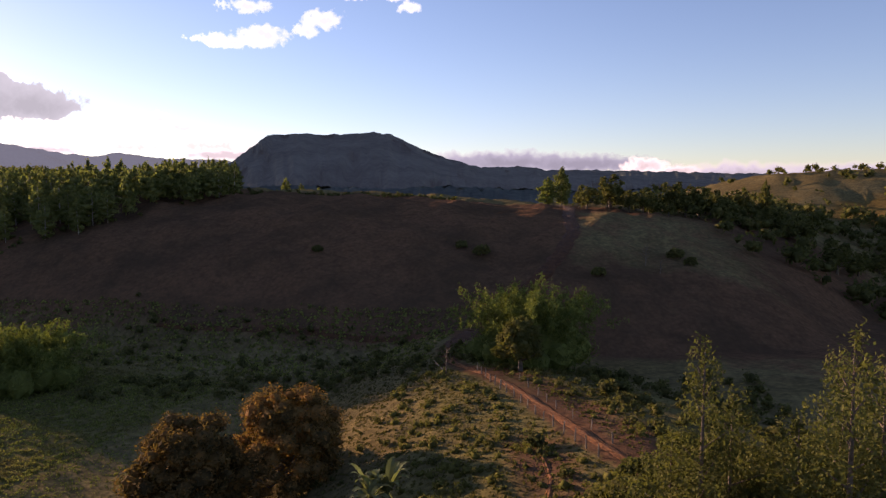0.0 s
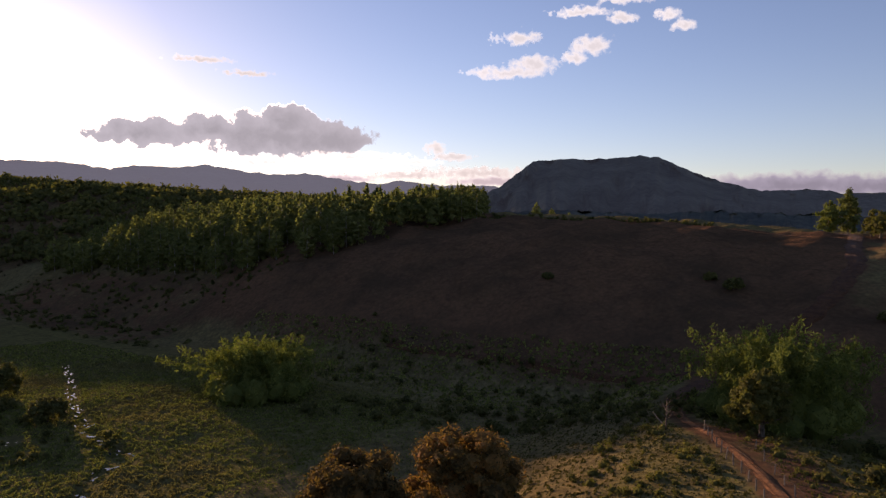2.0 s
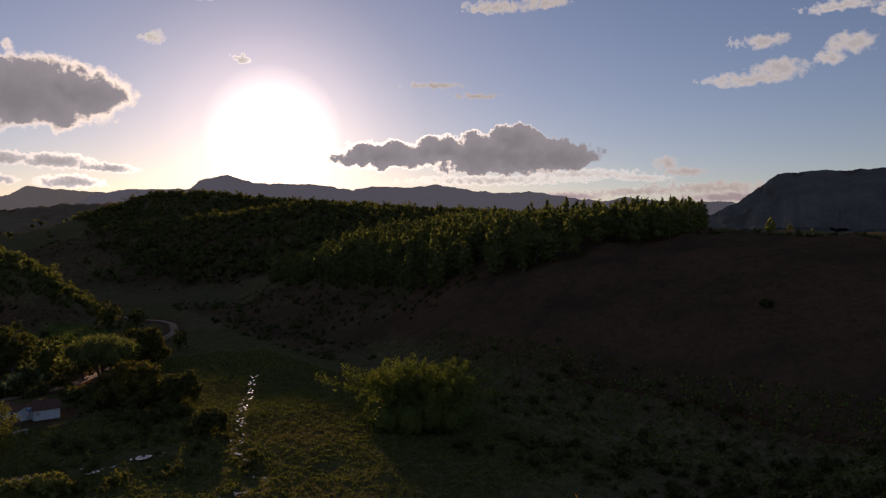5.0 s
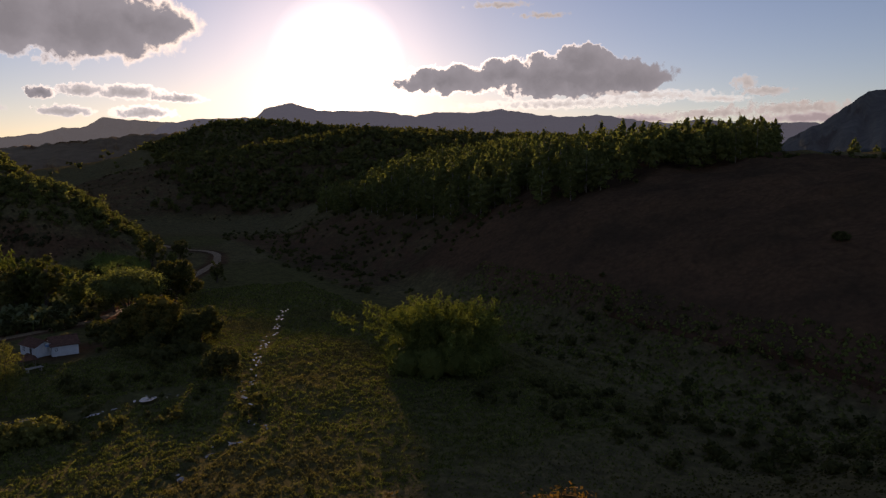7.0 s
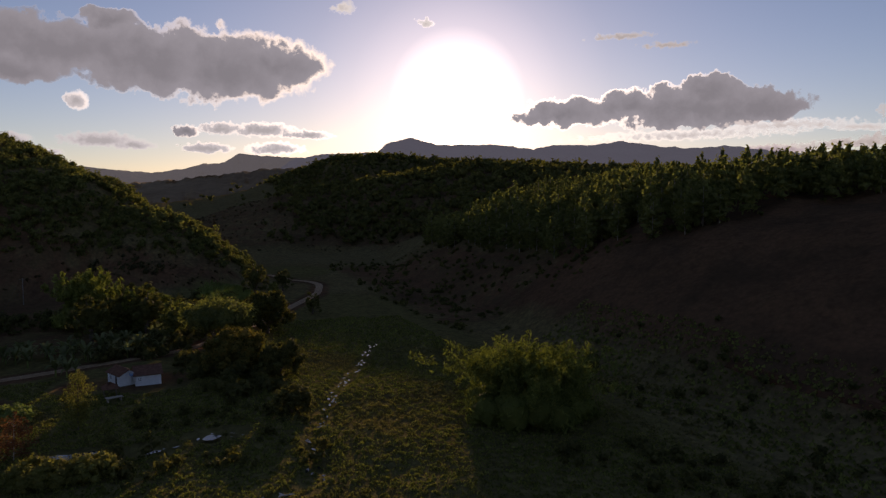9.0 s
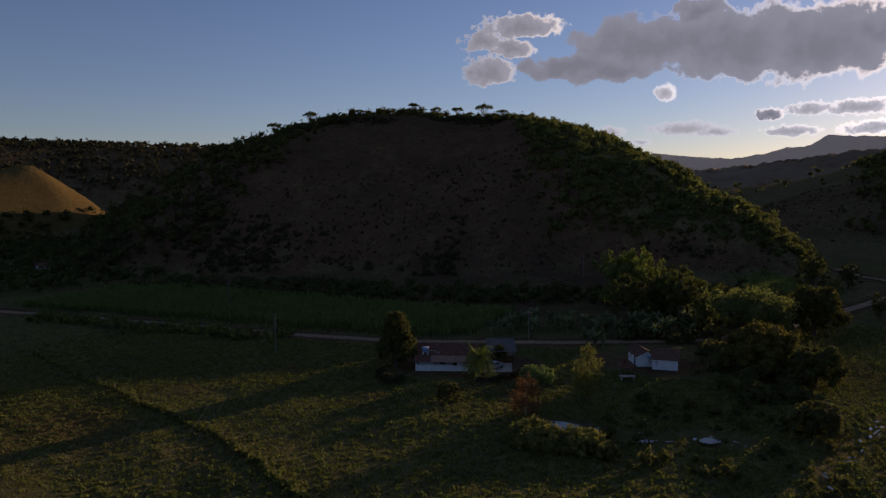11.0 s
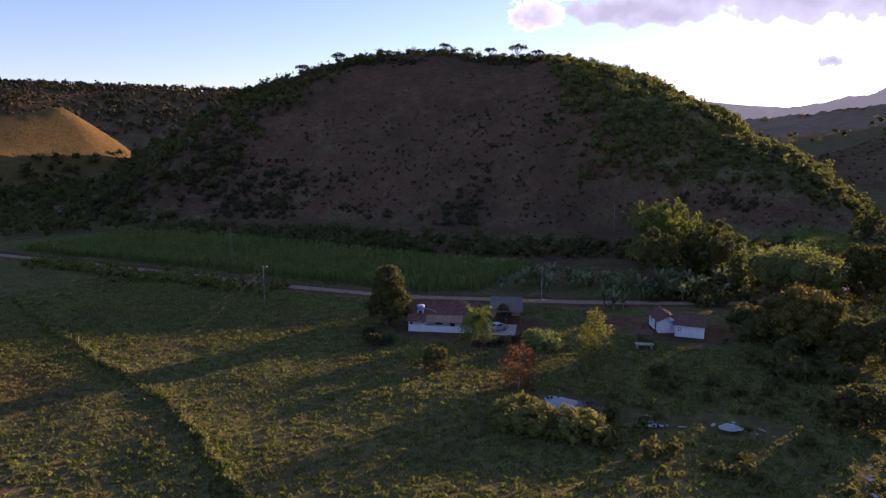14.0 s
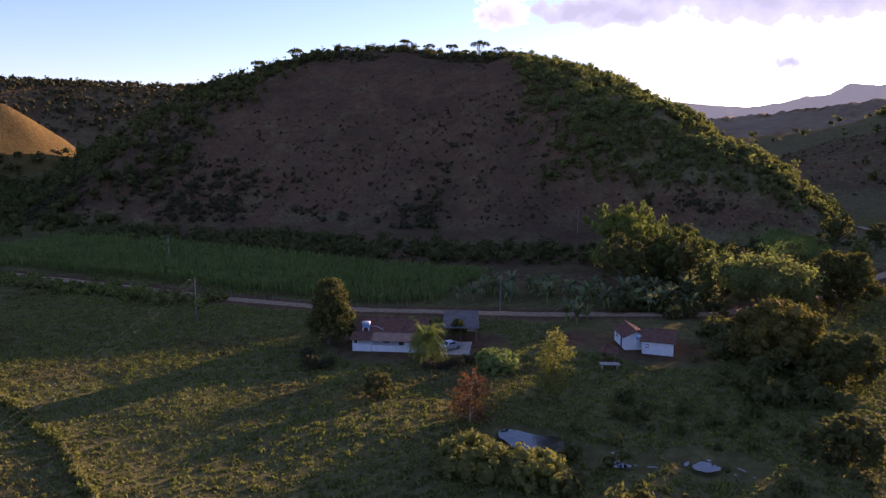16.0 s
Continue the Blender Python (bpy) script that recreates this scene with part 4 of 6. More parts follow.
# sugar cane behind the road and on the far corner
def cane(places, low, high, label):
    n, blades = len(places), 4
    z = height(places[:, 0], places[:, 1])
    s = (low + (high - low) * rng.random(n))[:, None]
    a = rng.random((n, blades)) * math.tau
    out = (0.3 + 0.5 * rng.random((n, blades)))
    x, y, zz = places[:, :1], places[:, 1:2], np.broadcast_to(z[:, None], a.shape)
    lx, ly = -np.sin(a) * 0.11, np.cos(a) * 0.11
    mid = np.stack([x + out * 0.3 * np.cos(a), y + out * 0.3 * np.sin(a), zz + s * (0.75 + 0.2 * rng.random((n, blades)))], -1)
    tip = np.stack([x + out * np.cos(a), y + out * np.sin(a), zz + s * (0.75 + 0.35 * rng.random((n, blades)))], -1)
    side = np.stack([lx, ly, 0 * lx], -1)
    foot = np.stack([x + 0 * a, y + 0 * a, zz], -1)
    v = np.stack([foot - side * 0.6, mid - side, tip, mid + side], 2).reshape(-1, 3)
    return tagged(fast_mesh("sugar_cane", v, np.arange(len(v)).reshape(-1, 4), CANELEAF), label, "crop", kind="stuff")


cane(scatter(12500, -243, -180, -150, 8, lambda x, y: np.where((x < road_x(y) - 7) & (x > road_x(y) - 52 + 0.1 * (y + 60)) & (hill(x, y, LEFT_CREST, 1.7, 1.2) < 8), 1.0, 0.0)), 2.0, 2.9, "field of green sugar cane between road and hill")
cane(scatter(1700, -326, -276, 66, 98, lambda x, y: np.where(np.hypot((x + 303) * 0.5, y - 82) < 11, 1.0, 0.0)), 2.0, 2.9, "small bright green cane plot at the hill's foot")

scrub("scrub", sized(scatter(260, 40, 420, 470, 760, lambda x, y: 0.25 + 0.6 * (np.sin(x / 40) * np.sin(y / 37 + 1) > 0.35)), 1.8, 4.4, 0.8), TREELEAF, "scattered dark trees on the golden northern hill", 24, 1.2)

# ---- single trees ----
def tree(name, x, y, high, wide, leaves, size, mat, label, make=broad_tree, bark=BARK, group="", **more_args):
    return plant_at(plant(name, *make(rng, high, wide, leaves, size, **more_args), bark, mat, label, "tree", group), x, y, 360 * rng.random())


tree("shade_tree", -160, 4.0, 13.4, 9.4, 9500, 0.25, TREELEAF, "tall dark dense shade tree beside the long white house", dome_tree, low=0.04, clumps=80, taper=0.45)
tree("mango_tree", -228, 89.5, 13.5, 16, 6500, 0.36, GREENMANGO, "broad round mango tree beside the dirt road", dome_tree, group="mango trees")
tree("mango_tree", -184, 77, 10.8, 16, 7500, 0.32, GREENMANGO, "wide low mango tree with yellow-brown leaf tips behind the small house", dome_tree, group="mango trees")
tree("yard_tree", -176, 86, 8.5, 11, 4000, 0.3, TREELEAF, "rounded green tree beside the small house", dome_tree)
tree("roadside_tree", -208, 74, 14.6, 19, 9500, 0.34, GUMLEAF, "airy pale green tree beside the dirt road", broad_tree, trunk_share=0.2, clumps=22)
tree("yellow_tree", -151, 47.5, 11.2, 6.4, 3000, 0.19, YELLOWLEAF, "slender tree with sparse yellow-green leaves", gum_tree, BARK, heart=0.0, low=0.16)
tree("red_tree", -138, 40, 7.8, 6.2, 2000, 0.18, REDLEAF, "half-bare tree with rust-red leaves by the pond", gum_tree, PALEBARK, heart=0.0)
tree("round_bush", -160.5, 35.5, 3.2, 7.5, 2200, 0.22, CANELEAF, "low round light green bush in front of the yard", dome_tree)
for bx0, by0, bh in ((-155.5, 25.8, 1.5), (-156.8, 27.8, 1.2), (-158.6, 29.2, 1.6), (-161.5, 30.6, 1.3), (-164.4, 31.4, 1.5)):
    tree("yard_bush", bx0, by0, bh, bh * 1.9, 420, 0.16, BROWNSCRUB, "low red-brown bush along the front of the yard", dome_tree, group="yard bushes")
tree("yard_tree", -172.6, 23.4, 4.2, 3.2, 900, 0.2, TREELEAF, "small dark leafy tree beside the parked car", dome_tree, low=0.2)
for bx0, by0, bh in ((-147.6, 8.4, 2.6), (-149.4, 10.4, 2.0), (-150.8, 5.6, 2.4)):
    tree("yard_bush", bx0, by0, bh, bh * 1.2, 500, 0.18, DARKSCRUB, "dark brown thin bush below the shade tree", dome_tree, group="yard bushes")
tree("round_bush", -141, 24.5, 3.8, 4.4, 1200, 0.2, SCRUBLEAF, "small round bush in the pasture", dome_tree)
tree("pond_bush", -126.5, 45, 3.7, 9.5, 3000, 0.22, YELLOWLEAF, "pale yellow-green bush at the edge of the pond", dome_tree)
tree("pond_bush", -127.5, 52, 3.3, 8.0, 2600, 0.22, YELLOWLEAF, "pale leafy bush leaning over the pond", dome_tree)
tree("bush", -147, 84, 5.5, 9, 1800, 0.28, SCRUBLEAF, "brown-green bush beside the stream", dome_tree)
tree("track_tree", -19.5, 131, 11, 9, 3600, 0.3, TREELEAF, "dark leafy tree beside the red track", dome_tree, low=0.16)
for sx0, sy0, sh in ((-44.5, 216, 3.6), (-52, 221, 2.6), (-8, 205, 2.8), (14, 228, 3.4), (-95, 205, 2.2), (18, 222, 2.6)):
    tree("field_shrub", sx0, sy0, sh, sh * 1.7, 500, 0.3, SCRUBLEAF, "dark shrub standing on the sloping field", dome_tree, group="field shrubs")
tree("crest_tree", -30.5, 333, 18.5, 10, 2600, 0.5, GUMLEAF, "tall light green tree on the crest beside the track", gum_tree, PALEBARK)
tree("crest_tree", -37, 330, 13, 9, 1800, 0.5, BAMBOOLEAF, "lower light green tree on the crest beside the track", gum_tree, PALEBARK)
tree("crest_tree", 22, 352, 15, 9, 1500, 0.6, TREELEAF, "dark tree standing above the wooded shoulder", gum_tree)
tree("crest_tree", 60, 352, 17, 7, 1300, 0.6, TREELEAF, "tall thin dark tree above the wooded shoulder", gum_tree)
for lx0, ly0, lh in ((-222, 431, 15.5), (-213, 437, 14), (-204, 444, 13.5), (-196, 449, 12), (-187, 452, 10)):
    tree("plateau_tree", lx0, ly0, lh, 7, 700, 0.6, GUMLEAF, "small tree in a row on the plateau behind the field", gum_tree, group="plateau trees")
# tall sparse trees and thicket at the near side of the track
for tx0, ty0, th, tw in ((4.5, 46.5, 21, 5), (6.4, 48, 17, 6.5), (2.6, 47.5, 15, 6), (12.5, 44, 22, 6), (15, 46, 19.5, 7), (17.5, 47.5, 20.5, 6.5), (10.4, 46.5, 16, 6.5), (14, 52, 18, 8)):
    tree("tall_tree", tx0, ty0, th, tw * 1.15, 6500, 0.14, OLIVELEAF, "tall sparse tree with small olive leaves", gum_tree, BARK, "tall trees", heart=0.0)
for tx0, ty0, th, tw in ((8, 50, 13, 9), (0.5, 55, 9, 8), (6, 60, 9, 8.5), (12, 58, 12, 9), (17, 55, 13, 9), (2, 66, 6.5, 6.5), (9, 70, 7, 7), (16, 66, 10, 8), (-1.5, 49, 7, 6), (23, 52, 15, 9), (22, 62, 11, 8), (6, 78, 5, 6)):
    tree("thicket_tree", tx0, ty0, th, tw, 6000, 0.175, (OLIVELEAF, TREELEAF, SCRUBLEAF)[int(tx0 * 3 + ty0) % 3], "bushy olive-green young tree in a thicket", broad_tree, BARK, "thicket", trunk_share=0.12, clumps=64, shell=0.4, heart=0.0, lump=0.55)
# umbrella-crowned trees on the skyline of the hill
skyline = [plant("hilltop_tree", *broad_tree(rng, h, w, 1000, 0.34, 0.25, 26, 0.8, 0.3, 0.3, 0.62), PALEBARK, TREELEAF, "flat-crowned tree on the skyline of the hill", "tree", "hilltop trees") for h, w in ((10, 11), (11, 11), (11.5, 15))]
tops = [(-476, -264), (-463, -222), (-447, -82), (-468, -243), (-460, -205), (-458, -176), (-462, -165), (-464, -140), (-462, -122), (-458, -104), (-455, -96), (-446, -70)]
for k in rng.integers(10, 330, 6):
    tops.append((float(crest_line[0][k]) + 6 * rng.random(), float(crest_line[1][k])))
for i, (hx, hy) in enumerate(tops):
    if i < 3:
        plant_at(skyline[i], hx, hy, 360 * rng.random(), (1.15, 1.15, 0.95)[i])
    else:
        more(skyline[i % 3], hx + rng.normal() * 2, hy, 360 * rng.random(), 0.5 + 0.4 * rng.random() if i < 12 else 0.35 + 0.4 * rng.random())
more(skyline[2], -405, -366, 40, 1.5)
valley_trees = [plant("wood_tree", *dome_tree(rng, h, w, 700, 0.6, 0.08, 20), BARK, TREELEAF, "dark round tree in the valley woods", "tree", "valley woods") for h, w in ((11, 12), (9, 10), (13, 11))]
spots = [(85, 300), (98, 318), (74, 285), (110, 335), (120, 300), (92, 275), (66, 305), (132, 322), (105, 290), (60, 330), (80, 345), (125, 350), (145, 300), (150, 340)] + [(-10 + 78 * k / 33 + 6 * rng.normal(), 300 + 26 * k / 33 + 9 * rng.normal() + 14 * (k % 2)) for k in range(34)] + [(-300, -330), (-316, -345), (-332, -338), (-285, -345), (-345, -352), (-322, -362), (-302, -372), (-352, -368), (-268, -352), (-280, -372), (-262, -250), (-280, -270), (-250, -275), (-300, -290), (-235, -255), (-270, -300), (-320, -310), (-225, -285)]
for i, (vx, vy) in enumerate(spots):
    if i < 3:
        plant_at(valley_trees[i], vx, vy, 360 * rng.random())
    else:
        more(valley_trees[i % 3], vx, vy, 360 * rng.random(), 0.5 + 0.7 * rng.random())
foot_trees = [plant("foot_tree", *dome_tree(rng, h, w, 700, 0.56, 0.04, 26), BARK, mat, "leafy tree crowding the foot of the hill", "tree", "trees at the hill foot") for h, w, mat in ((15, 12, TREELEAF), (13, 11.5, SCRUBLEAF), (17, 13, TREELEAF), (12, 11, GUMLEAF))]
spots = [(-230, 42), (-243, 48), (-236, 56), (-228, 64), (-222, 72), (-262, 56), (-275, 50), (-296, 100), (-305, 94), (-312, 106), (-256, 108), (-250, 38), (-224, 80), (-232, 74), (-240, 84), (-218, 82)] + [(-240 - 34 * rng.random(), 36 + 16 * rng.random()) for _ in range(7)]
for i, (vx, vy) in enumerate(spots):
    if i < 4:
        plant_at(foot_trees[i], vx, vy, 360 * rng.random())
    else:
        more(foot_trees[i % 4], vx, vy, 360 * rng.random(), (0.75 + 0.45 * rng.random()) * (1 - 0.5 * float(ease(40, 56, vy)) * (vx > -300)))
plant_at(plant("bamboo", *bamboo_clump(rng, 19, 21, 90, 7500, 0.5), BAMBOOLEAF, BAMBOOLEAF, "tall bamboo clump at the foot of the hill", "bamboo", "bamboo clumps"), -258, 38)
plant_at(plant("bamboo", *bamboo_clump(rng, 15, 16, 60, 5000, 0.5), BAMBOOLEAF, BAMBOOLEAF, "smaller bamboo clump at the foot of the hill", "bamboo", "bamboo clumps"), -246, 55)


def fronds(count, long, wide, rise, fall, rng, base, segments=6, pinnate=False):
    """Arching leaves from one point: whole blades, or feathered ones with leaflets."""
    verts, faces = [], []
    for i in range(count):
        a = i / count * math.tau + rng.random() * 0.6
        lift, reach = rise * (0.55 + 0.6 * rng.random()), long * (0.8 + 0.3 * rng.random())
        spine = []
        for s in np.linspace(0, 1, segments):
            spine.append(Vector((math.cos(a) * reach * s * 0.8, math.sin(a) * reach * s * 0.8, base + lift * s - fall * s * s)))
        side = Vector((-math.sin(a), math.cos(a), 0))
        if pinnate:
            for p, q in zip(spine[:-1], spine[1:]):
                for k in range(3):
                    c = p.lerp(q, k / 3)
                    for sign in (-1, 1):
                        tip = c + side * sign * wide + (q - p) * 0.5 + Vector((0, 0, -wide * 0.5))
                        n = len(verts)
                        verts += [tuple(c), tuple(c + (q - p) * 0.22), tuple(tip)]
                        faces.append((n, n + 1, n + 2))
        else:
            n = len(verts)
            for s, c in enumerate(spine):
                w = wide * math.sin(math.pi * min(0.97, 0.12 + 0.88 * s / (segments - 1)))
                verts += [tuple(c - side * w + Vector((0, 0, 0.25 * w))), tuple(c), tuple(c + side * w + Vector((0, 0, 0.25 * w)))]
            for s in range(segments - 1):
                for k in range(2):
                    q0 = n + s * 3 + k
                    faces.append((q0, q0 + 1, q0 + 4, q0 + 3))
    return verts, faces


def banana_plant(label, group):
    base = new("banana_plant")
    mesh_object("trunk", *tube([(0, 0, -0.2), (0.05, 0, 0.8), (0.1, 0.05, 1.7)], [0.17, 0.15, 0.1]), CANELEAF, base, True)
    mesh_object("crown", *fronds(13, 2.5, 0.34, 4.8, 3.0, rng, 1.3, 7), BANANALEAF, base)
    return tagged(base, label, "banana plant", group)


bananas = [banana_plant("banana plant with broad torn green leaves by the road", "banana plants") for _ in range(3)]
spots = [(-200 - 20 * rng.random() - 0.25 * (by - 20), by + rng.normal() * 1.5) for by in np.linspace(12, 62, 48)] + [(-194.5, 38), (-193, 40.5), (-195.5, 42), (-26.5, 69.5), (-25.2, 71), (-27.5, 72)]
for i, (bx0, by0) in enumerate(spots):
    if i < 3:
        plant_at(bananas[i], bx0, by0, 360 * rng.random(), 1.2)
    else:
        more(bananas[i % 3], bx0, by0, 360 * rng.random(), 1.0 + 0.5 * rng.random())
palm = new("palm_tree")
mesh_object("trunk", *tube([(0, 0, -0.3), (0.08, 0, 1.4), (0.15, 0.05, 3.2)], [0.3, 0.25, 0.2], 8), PALEBARK, palm, True)
mesh_object("crown", *joined([fronds(32, 3.0, 0.62, 6.0, 3.9, rng, 2.5, 9, True), fronds(36, 3.1, 0.62, 4.0, 5.2, rng, 2.8, 9, True)]), PALMLEAF, palm)
plant_at(tagged(palm, "young coconut palm with yellow-green fronds before the house", "palm"), -159.3, 23.6, 0, 1.35)

# ---- water ----
def water_material():
    m = Nodes("still_water")
    m.finish((0.03, 0.035, 0.03), 0.06, m.noise(1.4, 3), 0.03, shine=0.5)
    return m.mat


WATER = water_material()


def pool(name, outline, z, label):
    verts = [(sum(p[0] for p in outline) / len(outline), sum(p[1] for p in outline) / len(outline), z)] + [(x, y, z) for x, y in outline]
    n = len(outline)
    return tagged(mesh_object(name, verts, [(0, 1 + i, 1 + (i + 1) % n) for i in range(n)], WATER), label, "water", kind="structure")


def blob(cx, cy, rx, ry, seed):
    return [(cx + rx * (1 + 0.22 * math.sin(3 * a + seed) + 0.12 * math.sin(5 * a + 2 * seed)) * math.cos(a), cy + ry * (1 + 0.2 * math.sin(2 * a + seed)) * math.sin(a)) for a in np.linspace(0, math.tau, 28, endpoint=False)]


for cx, cy, rx, ry, seed in ((-137.8, 48.6, 2.6, 5.4, 1), (-134.9, 60, 0.7, 1.5, 2), (-138.2, 69.2, 1.3, 1.5, 3)):
    pool("water", blob(cx, cy, rx, ry, seed), at(cx, cy) - 0.35, "still pond water reflecting the bright sky")
glints = []
for n, (p, q) in enumerate(zip(STREAM[:-1], STREAM[1:])):
    run = math.hypot(q[0] - p[0], q[1] - p[1])
    for k in range(int(run / 1.7)):
        s0 = rng.random()
        cx, cy = p[0] + (q[0] - p[0]) * s0 + rng.normal() * 0.8, p[1] + (q[1] - p[1]) * s0 + rng.normal() * 0.8
        a0 = math.atan2(q[1] - p[1], q[0] - p[0]) + rng.normal() * 0.35
        lx, ly, wx = 0.3 + 0.7 * rng.random(), 0.1 + 0.2 * rng.random(), 9
        z = at(cx, cy) - 0.3
        glints.append(([(cx + lx * math.cos(t) * math.cos(a0) - ly * (1 + 0.4 * math.sin(3 * t)) * math.sin(t) * math.sin(a0), cy + lx * math.cos(t) * math.sin(a0) + ly * math.sin(t) * math.cos(a0), z) for t in np.linspace(0, math.tau, wx, endpoint=False)], [tuple(range(wx))]))
for cx0, cy0, spread in ((-136, 59, 1.8), (-138, 69, 2.4), (-139, 87, 3.0)):
    for k in range(7):
        cx, cy = cx0 + rng.normal() * spread * 0.7, cy0 + rng.normal() * spread
        lx, ly, z, a0 = 0.2 + 0.5 * rng.random() ** 2, 0.1 + 0.2 * rng.random(), at(cx0, cy0) - 0.32, rng.random() * 3
        glints.append(([(cx + lx * math.cos(t) * math.cos(a0) - ly * math.sin(t) * math.sin(a0), cy + lx * math.cos(t) * math.sin(a0) + ly * math.sin(t) * math.cos(a0), z - 0.002 * k) for t in np.linspace(0, math.tau, 9, endpoint=False)], [tuple(range(9))]))
tagged(mesh_object("water", *joined(glints), WATER), "narrow broken water of a marshy stream in the grass", "water", kind="structure")

# ---- clouds ----
CLOUD_FAR = 4600
RIM, BODY = (2.2, 2.3, 2.05), (0.37, 0.445, 0.5)
CREAM, PALE = (0.96, 1.12, 1.1), (0.7, 0.83, 0.86)


def cloud(label, lobes, rim, body, seed, soft=0.14, rugged=1.0, edge=0.17):
    """A far cloud: lobes of (turn, height, half width, half height) in degrees, torn at the edges, brightest towards the sun."""
    turn, up = sum(p[0] for p in lobes) / len(lobes), sum(p[1] for p in lobes) / len(lobes)
    m = Nodes("cloud")
    here = m.add("TexCoord").outputs["Object"]
    sizes = [1.0 / max(0.5, sum(p[3] for p in lobes) / len(lobes))]
    billow = m.add("TexNoise", Scale=1.0 * sizes[0], Detail=6.0, Roughness=0.55)
    billow.noise_dimensions = "4D"
    billow.inputs["W"].default_value = seed * 3.7
    m.link(here, billow.inputs["Vector"])
    warp = m.add("VectorMath")
    warp.operation = "MULTIPLY_ADD"
    m.link(billow.outputs["Color"], warp.inputs[0])
    warp.inputs[1].default_value = (1.6 / sizes[0], 1.2 / sizes[0], 0)
    warp.inputs[2].default_value = (-0.8 / sizes[0], -0.6 / sizes[0], 0)
    moved = m.add("VectorMath")
    moved.operation = "ADD"
    m.link(here, moved.inputs[0]).link(warp.outputs[0], moved.inputs[1])
    xyz = m.add("SeparateXYZ")
    m.link(moved.outputs[0], xyz.inputs[0])
    dense = None
    for t, u, wide, tall in lobes:
        e = m.sums("DIVIDE", m.sums("SUBTRACT", xyz.outputs[0], turn - t), wide)
        f = m.sums("DIVIDE", m.sums("SUBTRACT", xyz.outputs[1], u - up), tall)
        f = m.sums("MAXIMUM", f, m.sums("MULTIPLY", f, -1.35))
        d = m.sums("SUBTRACT", 1.0, m.sums("SQRT", m.sums("ADD", m.sums("MULTIPLY", e, e), m.sums("MULTIPLY", f, f)), 0))
        if dense is None:
            dense = d
        else:
            dense = m.sums("SMOOTH_MAX", dense, d)
            dense.node.inputs[2].default_value = 0.2
    puff = m.add("TexVoronoi", Scale=1.9 * sizes[0], Detail=3.0, Roughness=0.6)
    puff.feature, puff.normalize = "SMOOTH_F1", True
    puff.inputs["Smoothness"].default_value = 0.4
    m.link(moved.outputs[0], puff.inputs["Vector"])
    dense = m.sums("ADD", dense, m.sums("MULTIPLY", m.sums("SUBTRACT", 0.35, puff.outputs["Distance"]), 0.75 * rugged))
    thick = m.sums("ADD", m.sums("ADD", dense, 0.1 if rugged < 1.2 else -0.05), m.sums("MULTIPLY", m.sums("SUBTRACT", billow.outputs["Fac"], 0.5), 1.5 * rugged))
    cover = m.ramp(thick, (0.02, (0, 0, 0)), (0.02 + soft, (1, 1, 1)))
    left, right = max(t + w for t, u, w, h in lobes) - turn + 1.5, turn - min(t - w for t, u, w, h in lobes) + 1.5
    low, high = up - min(u - h for t, u, w, h in lobes) + 1, max(u + h for t, u, w, h in lobes) - up + 1
    sunward = Vector((turn - SUN_TURN, SUN_HEIGHT - up + 5)).normalized()
    plain_xyz = m.add("SeparateXYZ")
    m.link(here, plain_xyz.inputs[0])
    lean = m.sums("ADD", m.sums("MULTIPLY", plain_xyz.outputs[0], sunward[0] / max(left, right)), m.sums("MULTIPLY", plain_xyz.outputs[1], sunward[1] / max(low, high)))
    inner = m.sums("SUBTRACT", thick, m.sums("MULTIPLY", lean, 0.24))
    # Sunlit rim and dimmer body are painted into the card's own emission.
    shade = m.ramp(inner, (0.02, rim), (edge * 0.55, tuple(0.45 * a + 0.55 * b for a, b in zip(rim, body))), (edge, body), (0.95, tuple(0.74 * c for c in body)))
    glow, clear, blend = m.add("Emission"), m.add("BsdfTransparent"), m.add("MixShader")
    m.link(shade, glow.inputs[0]).link(cover, blend.inputs[0]).link(clear.outputs[0], blend.inputs[1]).link(glow.outputs[0], blend.inputs[2])
    m.link(blend.outputs[0], m.out.inputs[0])
    card = mesh_object("cloud", [(-left, -low, 0), (right, -low, 0), (right, high, 0), (-left, high, 0)], [(0, 1, 2, 3)], m.mat)
    spot = Vector((-math.sin(radians(turn)) * math.cos(radians(up)), math.cos(radians(turn)) * math.cos(radians(up)), math.sin(radians(up)))) * (CLOUD_FAR - 9 * (seed % 20))
    card.matrix_basis = look(spot, spot * 2) @ Matrix.Scale(CLOUD_FAR * radians(1), 4)
    return tagged(card, label, "cloud", kind="structure")


GREYTEXT, PUFFTEXT, WISPTEXT, BANKTEXT = "grey evening cloud with sunlit edges", "small pale cloud with sunlit edges", "thin white scattered cloud", "grey cloud bank low in the sky"
cloud(GREYTEXT, [(49.2, 7.0, 7.0, 1.7), (48.2, 8.1, 2.4, 1.4), (44.6, 6.9, 3.0, 1.2), (53.8, 7.5, 2.6, 1.1), (59.0, 7.0, 3.8, 1.3)], RIM, BODY, 1, 0.12, 0.9)
cloud(GREYTEXT, [(96.5, 11.1, 6.0, 2.1), (90.5, 10.5, 6.5, 2.8), (85, 10.2, 5.8, 3.0), (81, 10.9, 3.6, 1.9), (102.5, 9.9, 4.5, 1.0), (99.5, 9.4, 3.4, 1.1), (93, 13.2, 1.8, 0.8)], (1.45, 1.5, 1.33), BODY, 2, 0.2, 0.85, 0.16)
